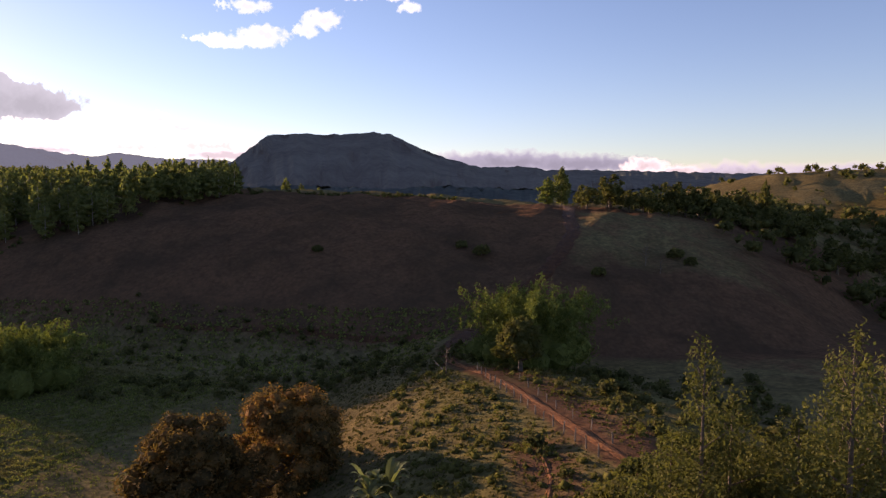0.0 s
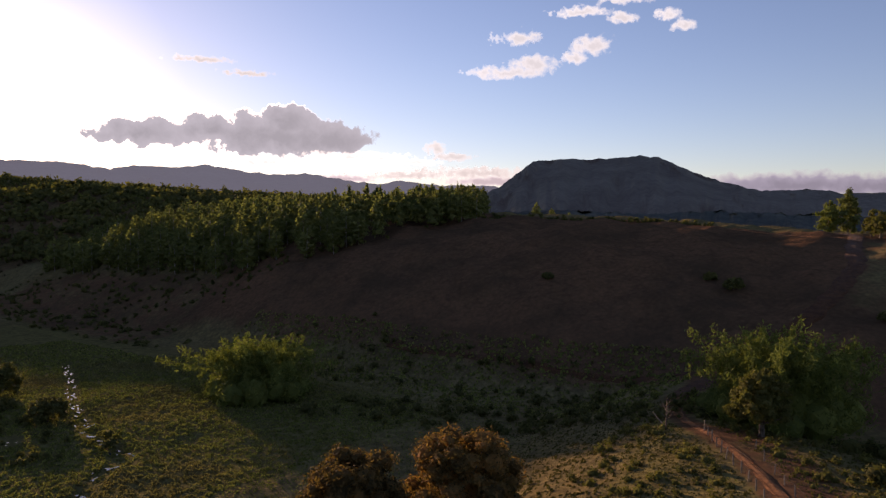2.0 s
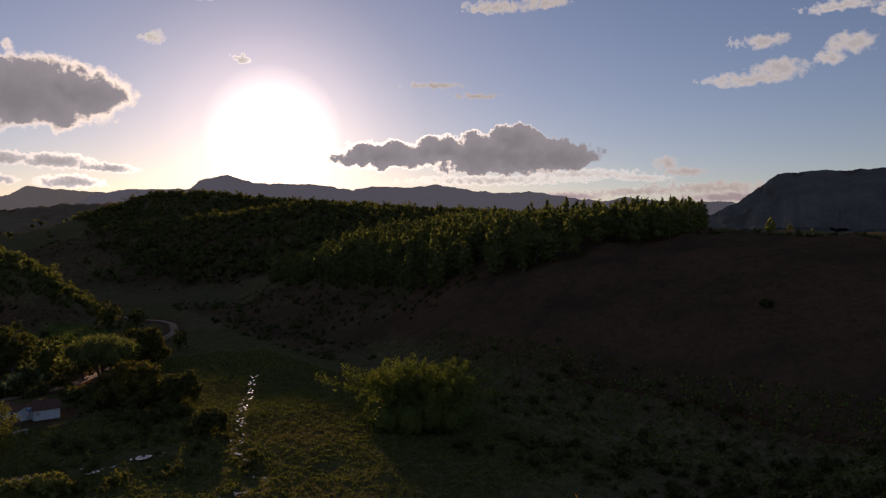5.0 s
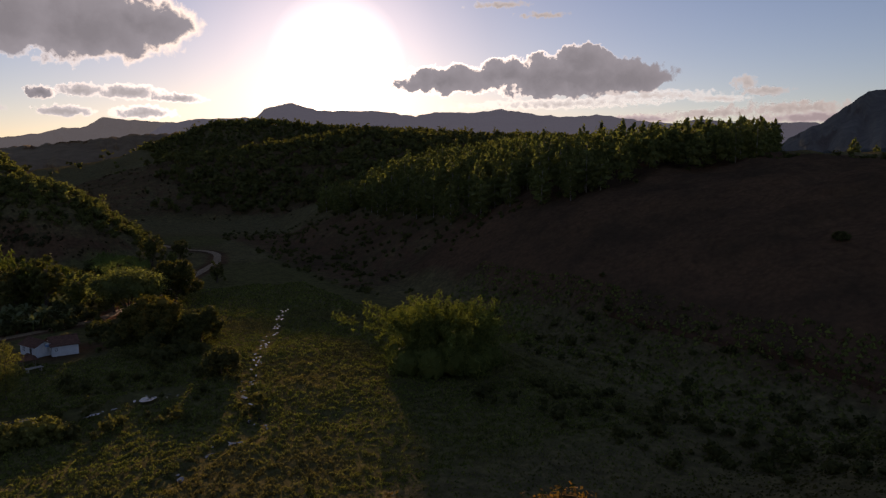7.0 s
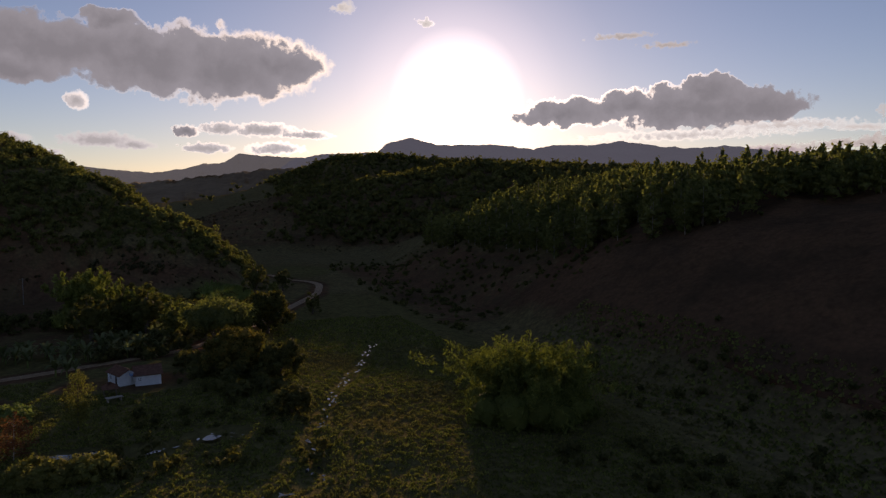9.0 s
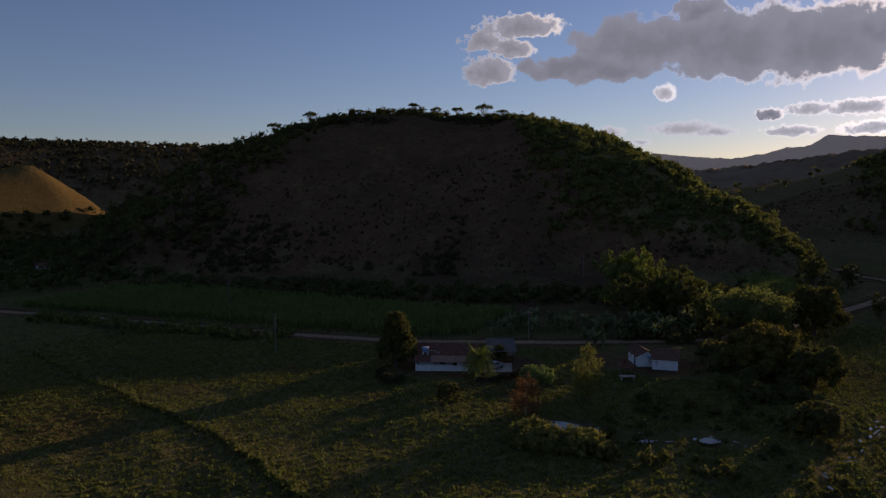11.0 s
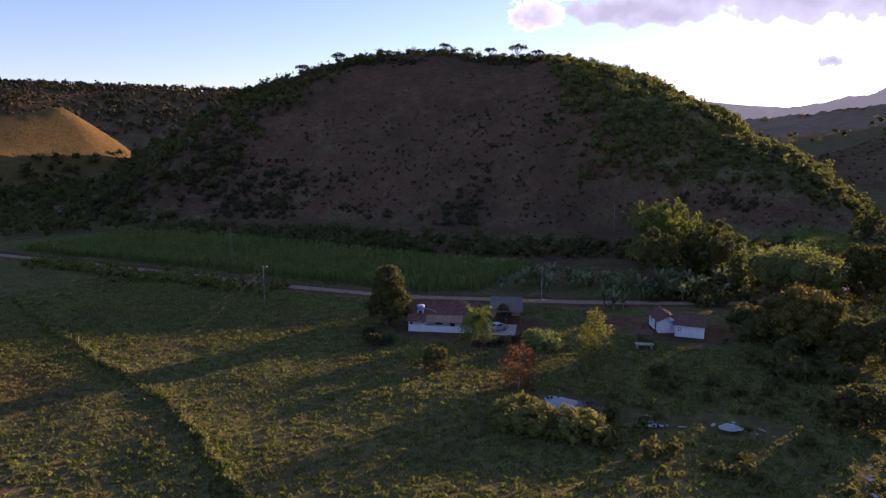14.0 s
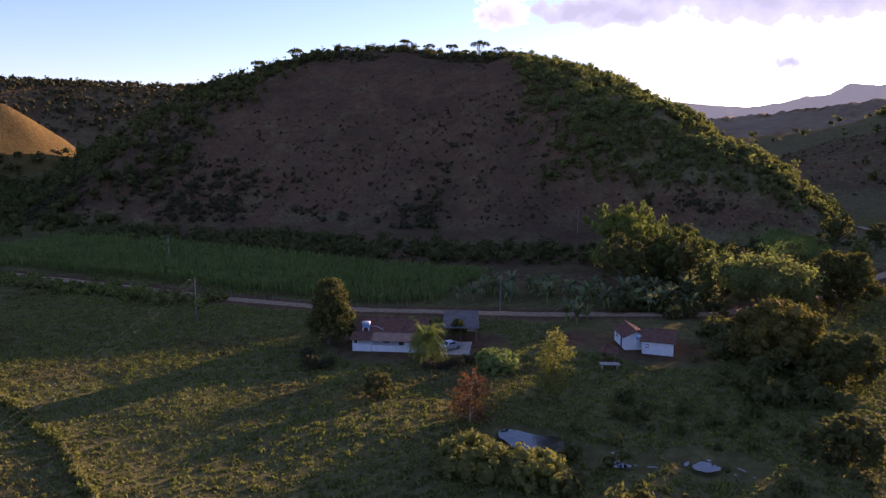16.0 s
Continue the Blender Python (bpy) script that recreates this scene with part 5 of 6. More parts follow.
cloud(PUFFTEXT, [(109.0, 9.5, 2.0, 1.2), (106.4, 12.8, 3.2, 1.0), (109.4, 11.8, 1.5, 0.8), (107, 11.2, 1.6, 0.7)], (1.2, 1.26, 1.12), (0.46, 0.54, 0.58), 3, 0.2, 1.0, 0.3)
cloud(PUFFTEXT, [(95.4, 7.5, 0.8, 0.8)], RIM, PALE, 4, 0.4, 0.7, 0.5)
cloud(PUFFTEXT, [(88.1, 5.6, 0.9, 0.5)], RIM, BODY, 5, 0.3, 0.7, 0.4)
cloud(PUFFTEXT, [(94.0, 4.8, 2.6, 0.6), (91.8, 4.5, 1.6, 0.4)], CREAM, PALE, 6, 0.4, 0.8, 0.5)
cloud(PUFFTEXT, [(99.4, 4.7, 1.1, 0.5), (97.2, 3.9, 0.8, 0.3)], CREAM, PALE, 7, 0.4, 0.8, 0.5)
cloud(PUFFTEXT, [(85.6, 5.9, 1.6, 0.5), (82.4, 5.8, 2.4, 0.6), (79.2, 5.5, 2.0, 0.4)], RIM, PALE, 8, 0.3, 0.9, 0.5)
cloud(PUFFTEXT, [(81.6, 4.4, 2.2, 0.55), (86.6, 4.4, 1.8, 0.45)], RIM, PALE, 9, 0.3, 0.9, 0.5)
cloud(PUFFTEXT, [(50, 5.2, 9, 0.5), (43, 5.6, 5.5, 0.5), (38.5, 5.3, 2.5, 0.4)], RIM, CREAM, 10, 0.8, 1.2, 0.5)
cloud(WISPTEXT, [(30.5, 12.2, 3.4, 0.6), (28.6, 12.7, 2.2, 0.9)], CREAM, (0.7, 0.84, 0.88), 11, 0.5, 1.35)
cloud(WISPTEXT, [(29.6, 14.7, 1.9, 0.7)], CREAM, (0.7, 0.84, 0.88), 12, 0.5, 1.35)
cloud(WISPTEXT, [(24.2, 14.0, 1.8, 0.9), (25.4, 13.2, 1.0, 0.6)], CREAM, (0.7, 0.84, 0.88), 13, 0.5, 1.35)
cloud(WISPTEXT, [(24.8, 16.5, 2.4, 0.5), (21.3, 17.3, 2.4, 0.6), (21.8, 15.9, 1.2, 0.5)], CREAM, (0.7, 0.84, 0.88), 14, 0.5, 1.35)
cloud(WISPTEXT, [(18.4, 15.9, 1.0, 0.6), (17.3, 15.1, 1.0, 0.5)], CREAM, (0.7, 0.84, 0.88), 15, 0.5, 1.35)
cloud(WISPTEXT, [(36.4, 6.3, 0.9, 0.7), (35.2, 5.7, 1.9, 0.4)], CREAM, (0.72, 0.84, 0.84), 16, 0.5, 1.35)
cloud(WISPTEXT, [(33.4, 4.4, 5.5, 0.6), (38.5, 4.2, 4, 0.4)], CREAM, (0.72, 0.8, 0.78), 17, 0.5, 1.35)
cloud(WISPTEXT, [(49.5, 18.4, 2.6, 0.6), (46, 18.6, 2, 0.5)], CREAM, (0.72, 0.84, 0.84), 18, 0.5, 1.35)
cloud(WISPTEXT, [(80.6, 17.8, 1.3, 0.6), (76, 15.1, 1.0, 0.6), (72.6, 18.4, 1.2, 0.6), (70, 14.2, 0.8, 0.4)], RIM, CREAM, 19, 0.5, 1.35)
cloud(WISPTEXT, [(54.5, 12.6, 2.6, 0.3), (51.3, 11.8, 2.0, 0.3)], CREAM, (0.7, 0.8, 0.8), 20, 0.5, 1.35)
cloud(BANKTEXT, [(9.5, 3.1, 8.5, 1.0), (4, 2.9, 7, 0.9), (15, 3.0, 6, 0.7)], (0.42, 0.45, 0.52), (0.27, 0.31, 0.39), 21, 0.5, 0.5, 0.5)
cloud(BANKTEXT, [(-7.5, 2.0, 8.5, 0.9), (-15, 1.9, 9, 0.8)], (0.6, 0.6, 0.62), (0.42, 0.45, 0.52), 22, 0.6, 0.6, 0.5)
cloud(PUFFTEXT, [(-1.2, 2.7, 1.7, 0.7), (-3.6, 2.3, 1.6, 0.5)], (1.0, 0.93, 0.86), (0.62, 0.6, 0.62), 23, 0.4, 0.8, 0.5)
cloud(BANKTEXT, [(32, 3.7, 4.0, 0.5), (44, 3.9, 3.4, 0.4)], (0.9, 0.88, 0.86), (0.6, 0.62, 0.66), 24, 0.6, 0.8, 0.5)


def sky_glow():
    """An added glowing disc that paints the white glare round the low sun."""
    m = Nodes("sun_glare")
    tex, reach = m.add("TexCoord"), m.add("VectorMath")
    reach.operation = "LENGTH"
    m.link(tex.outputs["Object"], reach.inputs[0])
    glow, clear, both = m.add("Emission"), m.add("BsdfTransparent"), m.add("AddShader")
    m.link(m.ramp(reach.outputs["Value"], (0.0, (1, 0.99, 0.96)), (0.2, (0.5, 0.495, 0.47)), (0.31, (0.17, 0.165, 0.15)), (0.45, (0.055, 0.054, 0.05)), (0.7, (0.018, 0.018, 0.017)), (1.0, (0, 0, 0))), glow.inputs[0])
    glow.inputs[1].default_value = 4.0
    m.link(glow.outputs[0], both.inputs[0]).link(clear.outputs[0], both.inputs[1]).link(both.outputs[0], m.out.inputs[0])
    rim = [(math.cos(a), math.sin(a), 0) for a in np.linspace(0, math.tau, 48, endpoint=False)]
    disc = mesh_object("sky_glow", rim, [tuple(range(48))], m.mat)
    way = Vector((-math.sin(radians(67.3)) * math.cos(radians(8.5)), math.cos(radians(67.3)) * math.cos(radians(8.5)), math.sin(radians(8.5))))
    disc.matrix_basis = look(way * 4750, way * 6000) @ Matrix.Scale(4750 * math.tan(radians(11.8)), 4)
    return tagged(disc, "added glowing disc for the white glare round the low sun", "sky", kind="structure")


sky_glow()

# ---- houses ----
WHITEWALL = plain("white_wall", (0.62, 0.62, 0.62), (0.82, 0.81, 0.79), 0.8, 0.85, 0.01)
DARKTILE = plain("old_roof_tile", (0.12, 0.052, 0.036), (0.27, 0.12, 0.075), 1.6, 0.9, 0.03)
PINKTILE = plain("new_roof_tile", (0.33, 0.17, 0.11), (0.5, 0.28, 0.19), 1.6, 0.85, 0.03)
SHEET = plain("grey_roof_sheet", (0.105, 0.096, 0.084), (0.17, 0.158, 0.14), 0.8, 0.85, 0.01, shine=0.1)
DARKWOOD = plain("dark_wood", (0.05, 0.035, 0.025), (0.12, 0.08, 0.055), 3.0, 0.7, 0.01)
TANKBLUE = plain("blue_plastic", (0.16, 0.30, 0.50), (0.22, 0.38, 0.60), 1.0, 0.5, 0.003)
WHITEPLASTIC = plain("white_plastic", (0.46, 0.47, 0.48), (0.58, 0.59, 0.6), 1.0, 0.5, 0.003)
CONCRETE = plain("pale_concrete", (0.30, 0.24, 0.18), (0.48, 0.40, 0.31), 0.7, 0.9, 0.02)
GLASS = plain("window_glass", (0.015, 0.018, 0.02), (0.03, 0.035, 0.04), 1.0, 0.08, 0.001, shine=0.6)
SILVER = plain("silver_paint", (0.42, 0.44, 0.47), (0.52, 0.54, 0.57), 0.5, 0.28, 0.001, 0.6)
RUBBER = plain("rubber", (0.015, 0.015, 0.015), (0.03, 0.03, 0.03), 4.0, 0.8, 0.005)
STEEL = plain("galvanised_steel", (0.35, 0.36, 0.37), (0.5, 0.5, 0.5), 5.0, 0.45, 0.002, 0.8)
CEMENTPOLE = plain("cement_pole", (0.14, 0.13, 0.12), (0.25, 0.235, 0.21), 2.0, 0.9, 0.01)
PORCELAIN = plain("brown_porcelain", (0.10, 0.05, 0.03), (0.16, 0.08, 0.05), 4.0, 0.2, 0.001)


def box(x0, y0, z0, x1, y1, z1, edge=0.015):
    """A block with slightly bevelled edges."""
    bm = bmesh.new()
    bmesh.ops.create_cube(bm, size=1.0, matrix=Matrix.Translation(((x0 + x1) / 2, (y0 + y1) / 2, (z0 + z1) / 2)) @ Matrix.Diagonal((x1 - x0, y1 - y0, z1 - z0, 1)))
    if edge:
        bmesh.ops.bevel(bm, geom=bm.edges[:], offset=edge, segments=1, affect="EDGES")
    verts = [tuple(v.co) for v in bm.verts]
    bm.verts.index_update()
    faces = [tuple(v.index for v in f.verts) for f in bm.faces]
    bm.free()
    return verts, faces


def part(name, made, mat, parent, label="", smooth=False):
    return mesh_object(name, made[0], made[1], mat, parent, smooth, label)


def roof_slope(low_a, low_b, high_b, high_a, rows=10, thick=0.1, wave=0.045, pitch=0.28):
    """A tiled slope: rounded tile columns, each course stepped over the one below."""
    la, lb, hb, ha = (Vector(p) for p in (low_a, low_b, high_b, high_a))
    up = (lb - la).cross(ha - la).normalized()
    if up.z < 0:
        up = -up
    cols = max(4, int((lb - la).length / pitch) * 2)
    verts, faces = [], []
    for r in range(rows + 1):
        for step in ((0,) if r in (0, rows) else (0, 1)):
            s = r / rows
            for c in range(cols + 1):
                u = c / cols
                p = la.lerp(lb, u).lerp(ha.lerp(hb, u), s)
                verts.append(tuple(p + up * ((wave if c % 2 else -wave * 0.3) + (0.035 if step == 0 and r else 0.0) - (0.035 if step else 0))))
    lines = len(verts) // (cols + 1)
    m = cols + 1
    for r in range(lines - 1):
        for c in range(cols):
            a = r * m + c
            faces.append((a, a + 1, a + m + 1, a + m))
    n = len(verts)
    verts += [tuple(p - up * thick) for p in (la, lb, hb, ha)]
    faces += [(n + 3, n + 2, n + 1, n)]
    return verts, faces


def window(parent, x, y0, y1, z0, z1, mat=DARKWOOD):
    """A recessed pane in a frame, on a wall that faces along +x."""
    frame_part = part("window", joined([box(x - 0.06, y0, z0, x + 0.04, y0 + 0.08, z1), box(x - 0.06, y1 - 0.08, z0, x + 0.04, y1, z1), box(x - 0.06, y0 + 0.08, z1 - 0.08, x + 0.04, y1 - 0.08, z1), box(x - 0.06, y0 + 0.08, z0, x + 0.06, y1 - 0.08, z0 + 0.08)]), mat, parent)
    part("pane", box(x - 0.03, y0 + 0.08, z0 + 0.08, x - 0.01, y1 - 0.08, z1 - 0.08, 0), GLASS, frame_part)


def long_house():
    h = new("house")
    body = part("wall", joined([box(-2.4, -6.0, -0.4, -2.2, 6.0, 2.75), box(-10.0, -6.0, -0.4, -9.8, 6.0, 2.75)]), WHITEWALL, h)
    for y in (-6.0, 5.8):
        part("wall", gable_end(y, -10.0, -2.2, -0.4, 2.75, 4.45), WHITEWALL, h)
    part("door", box(-2.2, 1.4, 0.0, -2.12, 2.3, 2.05), DARKWOOD, h)
    window(h, -2.19, -1.4, -0.2, 1.0, 2.0)
    window(h, -2.19, 3.6, 4.8, 1.0, 2.0)
    part("porch_floor", box(-2.2, -6.2, -0.5, -0.2, 6.2, 0.02), CONCRETE, h)
    part("parapet", box(-0.16, -3.0, -0.5, 0.0, 6.3, 1.22), WHITEWALL, h, "white rendered porch wall")
    part("parapet", box(-0.1, -6.4, -0.5, 0.12, -3.06, 1.42), WHITEWALL, h, "white rendered wall of the side room")
    for y in (-2.95, 0.1, 3.1, 6.1):
        part("pillar", box(-0.17, y, 1.2, 0.0, y + 0.18, 2.12), WHITEWALL, h)
    for y in (-6.35, -4.7, -3.3):
        part("pillar", box(-0.1, y, 1.4, 0.08, y + 0.2, 2.2), WHITEWALL, h)
    part("roof", roof_slope((0.4, -3.05, 2.08), (0.4, 6.7, 2.08), (-2.25, 6.7, 2.8), (-2.25, -3.05, 2.8), 7), PINKTILE, h, "pale pink tiled porch roof")
    part("roof", roof_slope((0.5, -6.75, 2.2), (0.5, -3.12, 2.2), (-2.3, -3.12, 2.95), (-2.3, -6.75, 2.95), 7), DARKTILE, h, "dark tiled roof of the side room")
    part("roof", roof_slope((-2.1, -6.5, 2.72), (-2.1, 6.5, 2.72), (-6.1, 6.5, 4.6), (-6.1, -6.5, 4.6), 12), DARKTILE, h, "old dark brown tiled roof")
    part("roof", roof_slope((-10.4, 6.5, 2.6), (-10.4, -6.5, 2.6), (-6.1, -6.5, 4.6), (-6.1, 6.5, 4.6), 12), DARKTILE, h, "old dark brown tiled roof")
    part("ridge", tube([(-6.1, -6.55, 4.64), (-6.1, 0, 4.63), (-6.1, 6.55, 4.64)], [0.13, 0.13, 0.13], 8), DARKTILE, h)
    return tagged(h, "long white farmhouse with tiled roofs and an open porch", "house", "farmhouses")


def gable_end(y, x0, x1, z0, z1, top, thick=0.2):
    mid = (x0 + x1) / 2
    flat = [(x0, z0), (x1, z0), (x1, z1), (mid, top), (x0, z1)]
    verts = [(x, y, z) for x, z in flat] + [(x, y + thick, z) for x, z in flat]
    return verts, [(4, 3, 2, 1, 0), (5, 6, 7, 8, 9)] + [((i + 1) % 5, 5 + (i + 1) % 5, 5 + i, i) for i in range(5)]


def wing(h, x0, x1, y0, y1, eave, top, windows=(), doors=()):
    """A gabled block whose ridge runs along y."""
    part("wall", box(x1 - 0.2, y0, -0.4, x1, y1, eave), WHITEWALL, h)
    part("wall", box(x0, y0, -0.4, x0 + 0.2, y1, eave), WHITEWALL, h)
    for y in (y0, y1 - 0.2):
        part("wall", gable_end(y, x0 + 0.2, x1 - 0.2, -0.4, eave, top - 0.12), WHITEWALL, h)
    mid = (x0 + x1) / 2
    part("roof", roof_slope((x1 + 0.45, y0 - 0.4, eave - 0.12), (x1 + 0.45, y1 + 0.4, eave - 0.12), (mid, y1 + 0.4, top), (mid, y0 - 0.4, top), 9), DARKTILE, h)
    part("roof", roof_slope((x0 - 0.45, y1 + 0.4, eave - 0.12), (x0 - 0.45, y0 - 0.4, eave - 0.12), (mid, y0 - 0.4, top), (mid, y1 + 0.4, top), 9), DARKTILE, h)
    part("ridge", tube([(mid, y0 - 0.42, top + 0.04), (mid, y1 + 0.42, top + 0.04)], [0.12, 0.12], 8), DARKTILE, h)
    for a, b, c, d in windows:
        window(h, x1 + 0.005, a, b, c, d)
    for a, b in doors:
        part("door", box(x1, a, 0.0, x1 + 0.05, b, 2.0), DARKWOOD, h)


HOUSE = long_house()
HOUSE.matrix_basis = pose(-160.6, 15.6, at(-162, 14) - 0.05, 0, 0, 20)


def water_tank():
    t = new("water_tank")
    for y in (-0.5, 0.5):
        part("stand", box(-0.55, y - 0.1, -1.4, 0.55, y + 0.1, 0.0), WHITEWALL, t)
    bm_v, bm_f = tube([(0, 0, 0), (0, 0, 0.05), (0, 0, 0.45), (0, 0, 0.85)], [0.66, 0.68, 0.73, 0.77], 24)
    part("tank", (bm_v, bm_f), TANKBLUE, t, "blue plastic tank", True)
    part("lid", tube([(0, 0, 0.85), (0, 0, 0.93), (0, 0, 1.03), (0, 0, 1.06)], [0.82, 0.82, 0.4, 0.1], 24), WHITEPLASTIC, t, "white domed lid", True)
    part("pipe", tube([(0.1, 0.75, 0.25), (0.0, 1.8, 0.2), (0.1, 3.0, -0.35), (0.1, 3.3, -0.6)], [0.05] * 4, 6), WHITEPLASTIC, t, "white plastic pipe", True)
    return tagged(t, "round blue and white water tank on masonry stands above the roof", "water tank")


TANK = water_tank()
TANK.matrix_basis = HOUSE.matrix_basis @ pose(-3.0, -4.5, 3.55)


def small_house():
    h = new("house")
    wing(h, -7.0, 0.0, -2.6, 2.6, 2.5, 3.7, ((-2.0, -1.5, 1.2, 1.8),))
    return tagged(h, "small white cottage with an old brown tiled roof", "house", "farmhouses")


COTTAGE = small_house()
COTTAGE.matrix_basis = pose(-178.8, 58.1, at(-180, 57) - 0.05, 0, 0, 6)
ANNEX = new("house")
wing(ANNEX, -3.8, 0.0, 0.0, 6.3, 2.45, 3.5, ((1.2, 1.9, 1.1, 1.9),), ((3.9, 4.7),))
tagged(ANNEX, "narrow white outbuilding with a brown tiled roof beside the cottage", "house", "farmhouses")
ANNEX.matrix_basis = pose(-184.9, 49.6, at(-180, 53) - 0.05, 0, 0, -63)
SMALL_TANK = copy_thing(TANK, pose(-179.8, 54.8, at(-180, 55) + 2.1, 0, 0, 10) @ Matrix.Scale(0.75, 4))


def open_shed():
    s = new("shed")
    for x in (0.0, -6.5):
        for y in (-2.9, 0.0, 2.9):
            part("post", tube([(x, y, -0.4), (x, y, 2.7 if x == 0 else 3.3)], [0.09, 0.08], 8), POSTWOOD, s)
    part("roof", roof_slope((0.8, -3.3, 2.62), (0.8, 3.3, 2.62), (-8.4, 3.3, 3.62), (-8.4, -3.3, 3.62), 3, 0.03, 0.025, 0.2), SHEET, s, "grey fibre-cement sheet roof")
    for x, z in ((0.0, 2.62), (-6.5, 3.32)):
        part("beam", box(x - 0.06, -3.2, z - 0.1, x + 0.06, 3.2, z + 0.04), POSTWOOD, s)
    part("wall", box(-6.9, -3.1, -0.4, -6.7, 3.1, 2.0), CONCRETE, s, "low rendered back wall")
    return tagged(s, "open farm shed with a flat grey sheet roof", "shed")


open_shed().matrix_basis = pose(-172.0, 24.2, at(-174, 24) - 0.02, 0, 0, 22)
yard = mesh_object("pavement", [(x, y, at(x, y) + 0.1) for x, y in ((-162.5, 23.6), (-164.6, 29), (-172, 26.5), (-169.8, 21))], [(0, 1, 2, 3)], CONCRETE)
tagged(yard, "pale beaten yard before the shed", "yard", kind="structure")


def car():
    c = new("car")
    side = [(-2.05, 0.35), (-2.08, 0.75), (-1.95, 0.95), (-1.35, 1.02), (-0.75, 1.42), (0.55, 1.46), (1.15, 1.0), (1.85, 0.86), (2.05, 0.65), (2.05, 0.32)]
    verts, faces = [], []
    for y, pull in ((-0.82, 0.0), (-0.86, 0.0), (0.86, 0.0), (0.82, 0.0)):
        for x, z in side:
            tuck = 0.14 * max(0, z - 0.95) / 0.5
            verts.append((x, y - math.copysign(tuck, y), z))
    n = len(side)
    for k in range(3):
        for i in range(n):
            j = (i + 1) % n
            faces.append((k * n + i, k * n + j, (k + 1) * n + j, (k + 1) * n + i))
    faces += [tuple(range(n)), tuple(range(4 * n - 1, 3 * n - 1, -1))]
    part("body", (verts, faces), SILVER, c)
    part("windscreen", ([(0.60, -0.62, 1.43), (0.60, 0.62, 1.43), (1.17, 0.72, 1.02), (1.17, -0.72, 1.02), (0.58, -0.62, 1.40), (0.58, 0.62, 1.40), (1.14, 0.72, 0.99), (1.14, -0.72, 0.99)], [(0, 3, 2, 1), (4, 5, 6, 7), (0, 1, 5, 4), (2, 3, 7, 6), (1, 2, 6, 5), (3, 0, 4, 7)]), GLASS, c)
    part("rear_window", ([(-0.80, -0.62, 1.41), (-0.80, 0.62, 1.41), (-1.34, 0.70, 1.06), (-1.34, -0.70, 1.06), (-0.76, -0.62, 1.38), (-0.76, 0.62, 1.38), (-1.30, 0.70, 1.03), (-1.30, -0.70, 1.03)], [(0, 1, 2, 3), (7, 6, 5, 4), (0, 4, 5, 1), (2, 6, 7, 3), (1, 5, 6, 2), (3, 7, 4, 0)]), GLASS, c)
    for y in (-0.79, 0.77):
        part("side_window", box(-0.72, y, 1.02, 0.55, y + 0.02, 1.34, 0.005), GLASS, c)
    for x in (-1.3, 1.3):
        for y in (-0.8, 0.8):
            tyre = part("wheel", tube([(x, y - 0.11, 0.31), (x, y - 0.09, 0.31), (x, y + 0.09, 0.31), (x, y + 0.11, 0.31)], [0.24, 0.31, 0.31, 0.24], 18), RUBBER, c)
            part("rim", tube([(x, y - 0.12, 0.31), (x, y + 0.12, 0.31)], [0.17, 0.17], 12), STEEL, tyre)
    for y in (-0.62, 0.62):
        part("headlight", box(1.98, y - 0.16, 0.58, 2.07, y + 0.16, 0.74, 0.02), WHITEPLASTIC, c)
    return tagged(c, "silver hatchback parked in the yard", "car")


car().matrix_basis = pose(-166.2, 24.6, at(-167, 25) + 0.12, 0, 0, -30)


def kiosk():
    k = new("shelter")
    for x in (-1.1, 1.1):
        for y in (-1.1, 1.1):
            part("post", tube([(x, y, -0.3), (x, y, 1.9)], [0.07, 0.06], 6), POSTWOOD, k)
    for i in range(4):
        a = i * math.pi / 2 + math.pi / 4
        b = a + math.pi / 2
        p, q = (2.3 * math.cos(a), 2.3 * math.sin(a), 1.75), (2.3 * math.cos(b), 2.3 * math.sin(b), 1.75)
        part("roof", roof_slope(p, q, (q[0] * 0.05, q[1] * 0.05, 2.9), (p[0] * 0.05, p[1] * 0.05, 2.9), 6), DARKTILE, k)
    return tagged(k, "small square shelter with a brown tiled hip roof", "shelter")


kiosk().matrix_basis = pose(-172.5, 51, at(-172.5, 51), 0, 0, 10)
bench = new("trough")
part("slab", box(-0.7, -1.6, 0.72, 0.7, 1.6, 0.84, 0.02), CONCRETE, bench)
for y in (-1.3, 1.1):
    part("leg", box(-0.55, y, -0.3, 0.55, y + 0.2, 0.72, 0.02), CONCRETE, bench)
bench.matrix_basis = pose(-168.6, 52, at(-168.6, 52), 0, 0, 20)
tagged(bench, "low pale concrete washing slab on two legs", "washing table")
for fx, fy, turn, width in ((-254, -225, 60, 12), (-263, -242, 50, 9)):
    far_house = new("house")
    wing(far_house, -6.5, 0.0, -width / 2, width / 2, 2.6, 4.2, ((-2.0, -1.0, 1.0, 2.0), (1.5, 2.5, 1.0, 2.0)), ((-0.4, 0.6),))
    far_house.matrix_basis = pose(fx, fy, at(fx, fy) - 0.1, 0, 0, turn)
    tagged(far_house, "distant low house with a red-brown tiled roof", "house", "farmhouses")

# ---- poles, wires and fences ----
CABLE = plain("dark_cable", (0.03, 0.03, 0.03), (0.07, 0.07, 0.07), 5.0, 0.7, 0.001)


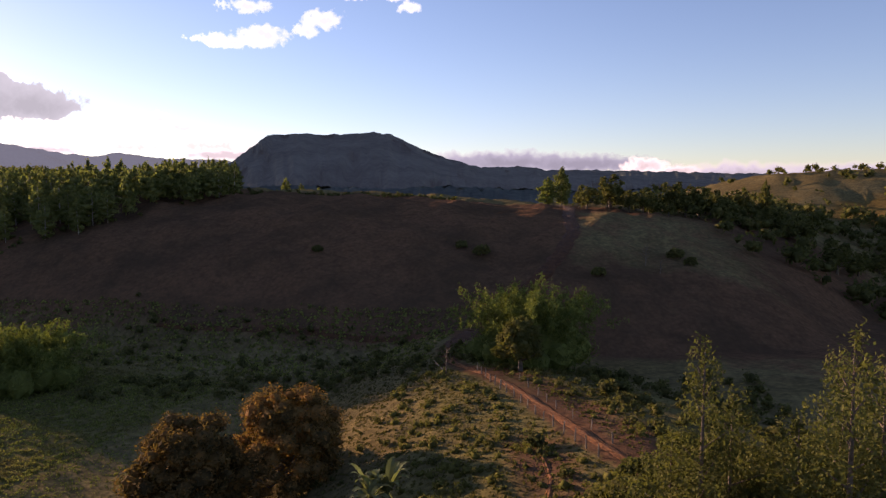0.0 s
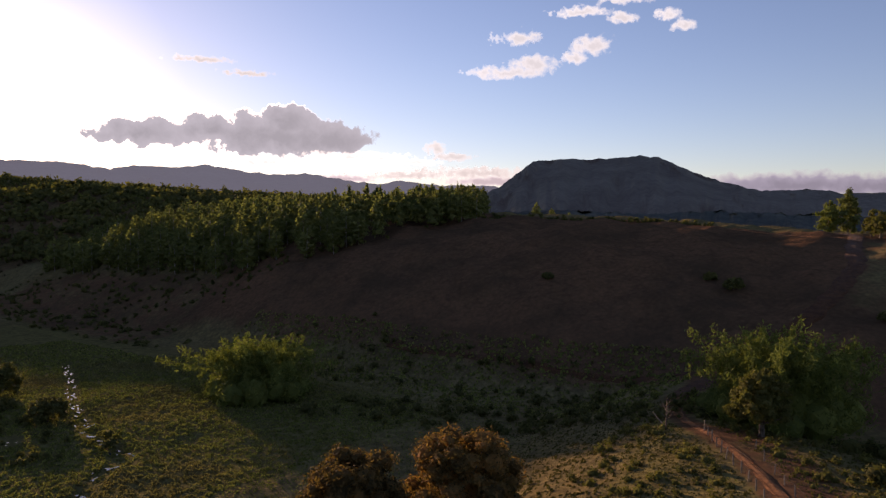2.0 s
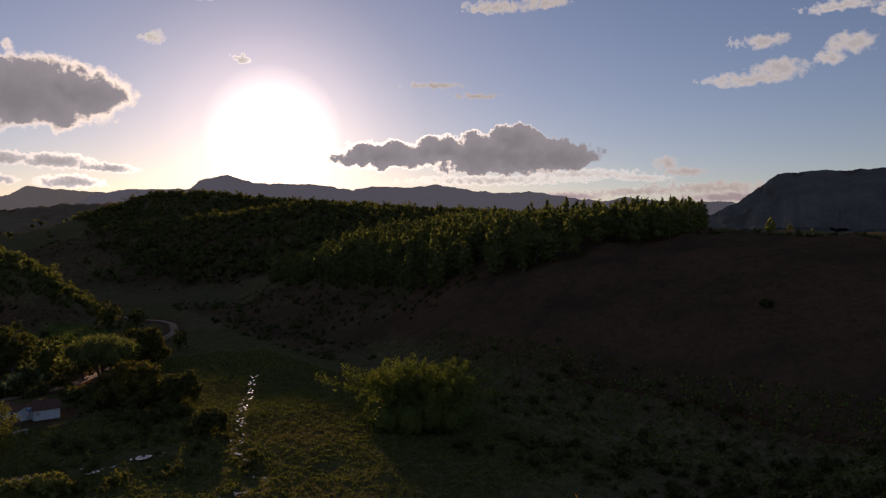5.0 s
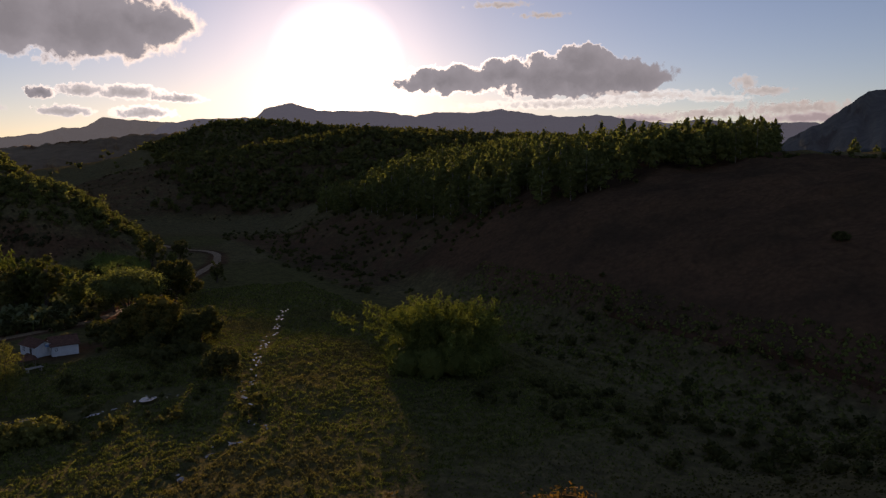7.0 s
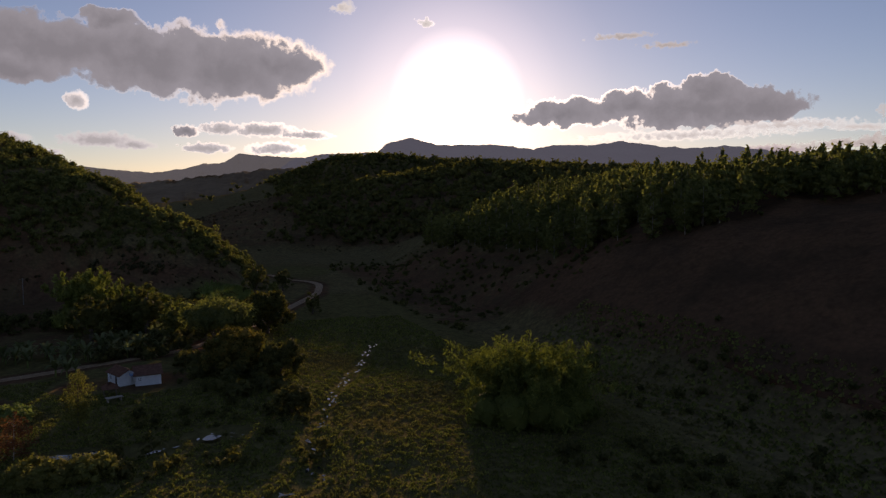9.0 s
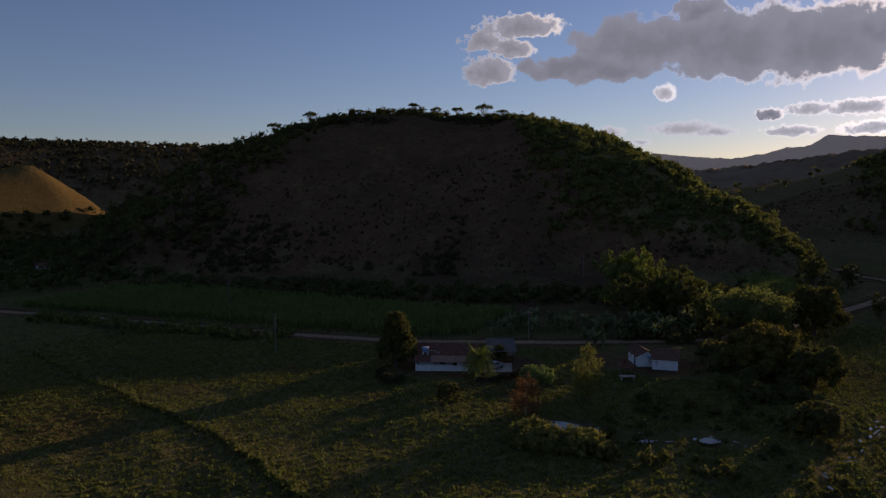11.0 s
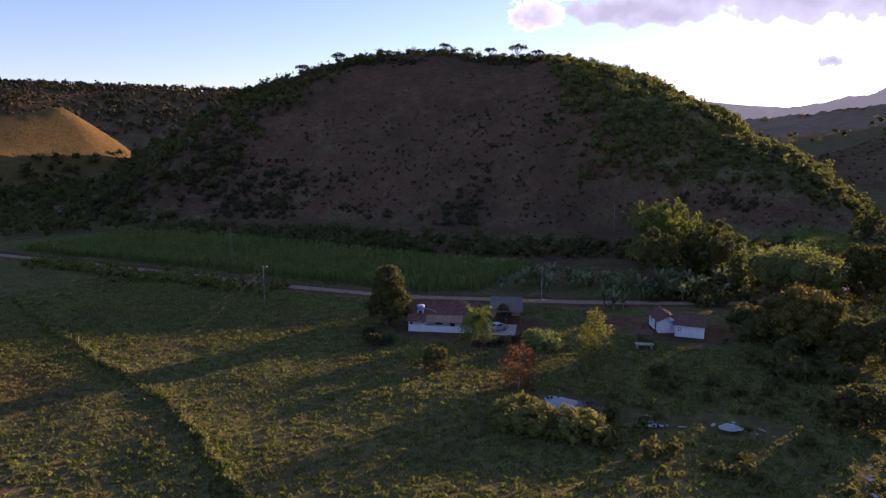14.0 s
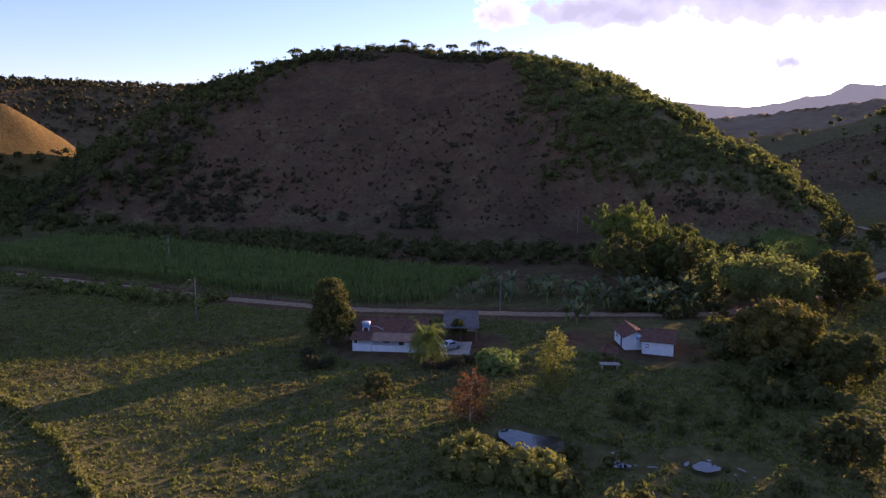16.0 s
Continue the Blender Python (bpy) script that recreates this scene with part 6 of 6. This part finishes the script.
def power_pole(x, y, high, turn, label):
    p = new("power_pole")
    part("pole", tube([(0, 0, -0.6), (0, 0, high * 0.5), (0, 0, high)], [0.13, 0.11, 0.08], 10), CEMENTPOLE, p, smooth=True)
    arm = part("crossarm", box(-0.06, -0.9, high - 0.55, 0.06, 0.9, high - 0.42), POSTWOOD, p)
    for y0 in (-0.8, 0.0, 0.8):
        part("insulator", tube([(0, y0, high - 0.42), (0, y0, high - 0.34), (0, y0, high - 0.2)], [0.04, 0.07, 0.03], 8), PORCELAIN, arm)
    p.matrix_basis = pose(x, y, at(x, y), 0, 0, turn)
    return tagged(p, label, "power pole", "power poles")


def wire(a, b, sag, label):
    pts = [Vector(a).lerp(Vector(b), s) - Vector((0, 0, sag * 4 * s * (1 - s))) for s in np.linspace(0, 1, 17)]
    return tagged(mesh_object("power_line", *tube(pts, [0.012] * 17, 4), CABLE), label, "cable", "power lines")


POLES = [(-161.8, -29, 9.0, 37), (-203, -78, 9.5, 30), (-308, 12.2, 10.0, 20), (-196.5, 23, 7.5, 20), (-20, 75, 9.5, 40)]
for px, py, ph, turn in POLES[:4]:
    power_pole(px, py, ph, turn, "slim cement power pole with a wooden crossarm")


def tip(n, off):
    px, py, ph, turn = POLES[n]
    return (px - off * math.sin(radians(turn)), py + off * math.cos(radians(turn)), at(px, py) + ph - 0.2)


FAR_END = (-35, 48, 17.5)
for off in (-0.8, 0.8):
    a = tip(0, off)
    wire(a, (FAR_END[0] - off * 0.6, FAR_END[1] + off * 0.8, FAR_END[2]), 1.2, "thin power line sagging across the pasture")
    wire(tip(2, off), tip(3, off), 1.5, "thin power line running down the hill")
    wire(tip(0, off), tip(1, off), 0.6, "thin power line over the road")
power_pole(FAR_END[0], FAR_END[1], 17.7 - at(FAR_END[0], FAR_END[1]), 37, "slim cement power pole standing in the pasture")


def fence(line, spacing, high, label, wires=3, lean=3.0, radius=0.075):
    f = new("fence")
    total, posts = 0.0, []
    for (ax, ay), (bx, by) in zip(line[:-1], line[1:]):
        n = max(1, round(math.hypot(bx - ax, by - ay) / spacing))
        posts += [(ax + (bx - ax) * i / n, ay + (by - ay) * i / n) for i in range(n)]
    posts.append(line[-1])
    heads = []
    made = None
    for x, y in posts:
        z, h = at(x, y), high * (0.85 + 0.3 * rng.random())
        if made is None:
            made = part("post", tube([(0, 0, -0.5), (0.01, 0, high * 0.5), (0.02, 0.01, high), (0.02, 0.01, high + 0.04)], [radius, radius * 0.95, radius * 0.85, radius * 0.3], 7), POSTWOOD, f)
            post = made
        else:
            post = new("post", made.data)
            post.parent = f
        post.matrix_basis = pose(x, y, z, lean * rng.normal(), lean * rng.normal(), 360 * rng.random())
        post.scale = (1, 1, h / high)
        heads.append((x, y, z + high))
    for k in range(wires):
        drop = 0.12 + k * high * 0.28
        part("wire", tube([(x, y, z - drop) for x, y, z in heads], [0.007] * len(heads), 3), CABLE, f)
    return tagged(f, label, "fence", "wire fences")


fence([(-3, 81), (-6.1, 86.9), (-11, 95.5), (-17, 107.6), (-20.2, 113), (-27, 127.1)], 3.2, 1.5, "wire fence on pale wooden posts beside the red track", radius=0.1)
fence([(-1.5, 86), (-4.3, 91.2), (-9.8, 101.1), (-13.4, 108.7), (-18, 120)], 5.0, 1.4, "second line of pale fence posts across the track", radius=0.09)
fence(BANKS, 4.0, 1.4, "old pasture fence half lost in a grass bank")
fence([(-182.4, -38), (-182.6, -17), (-187, -4), (-190, 4)], 2.4, 1.3, "roadside fence of thin dark posts", 2)
branch = mesh_object("fallen_branch", *joined([tube([(0, 0, 0.1), (1.5, 0.3, 0.9), (3.4, 0.4, 1.8)], [0.12, 0.1, 0.05], 6), tube([(1.5, 0.3, 0.9), (2.0, 1.2, 1.6)], [0.07, 0.03], 5)]), POSTWOOD)
branch.matrix_basis = pose(-33.5, 128.5, at(-33.5, 128.5), 0, 0, 140)
tagged(branch, "bleached fallen branch propped by the fence", "branch")


def bare_tree(x, y, high, label):
    limbs = [tube([(0, 0, -0.4), (0.1, 0, high * 0.4), (0.2, 0.1, high)], [high * 0.03, high * 0.022, high * 0.005], 6)]
    for i in range(14):
        a, z = i * 2.4, high * (0.3 + 0.045 * i)
        r = high * 0.28 * (1 - 0.03 * i)
        limbs.append(tube([(0.1, 0, z), (r * 0.5 * math.cos(a), r * 0.5 * math.sin(a), z + r * 0.5), (r * math.cos(a + 0.3), r * math.sin(a + 0.3), z + r * 1.1)], [high * 0.011, high * 0.007, high * 0.002], 4))
    t = new("bare_tree")
    part("trunk", limbs[0], BARK, t)
    part("branches", joined(limbs[1:]), BARK, t)
    return plant_at(tagged(t, label, "tree", "bare trees"), x, y, 30)


bare_tree(5, 220, 6.5, "pale leafless tree on the dark slope")
bare_tree(-33, 127, 5.5, "leafless brown tree beside the track")
bare_tree(9, 214, 4, "pale leafless sapling on the dark slope")
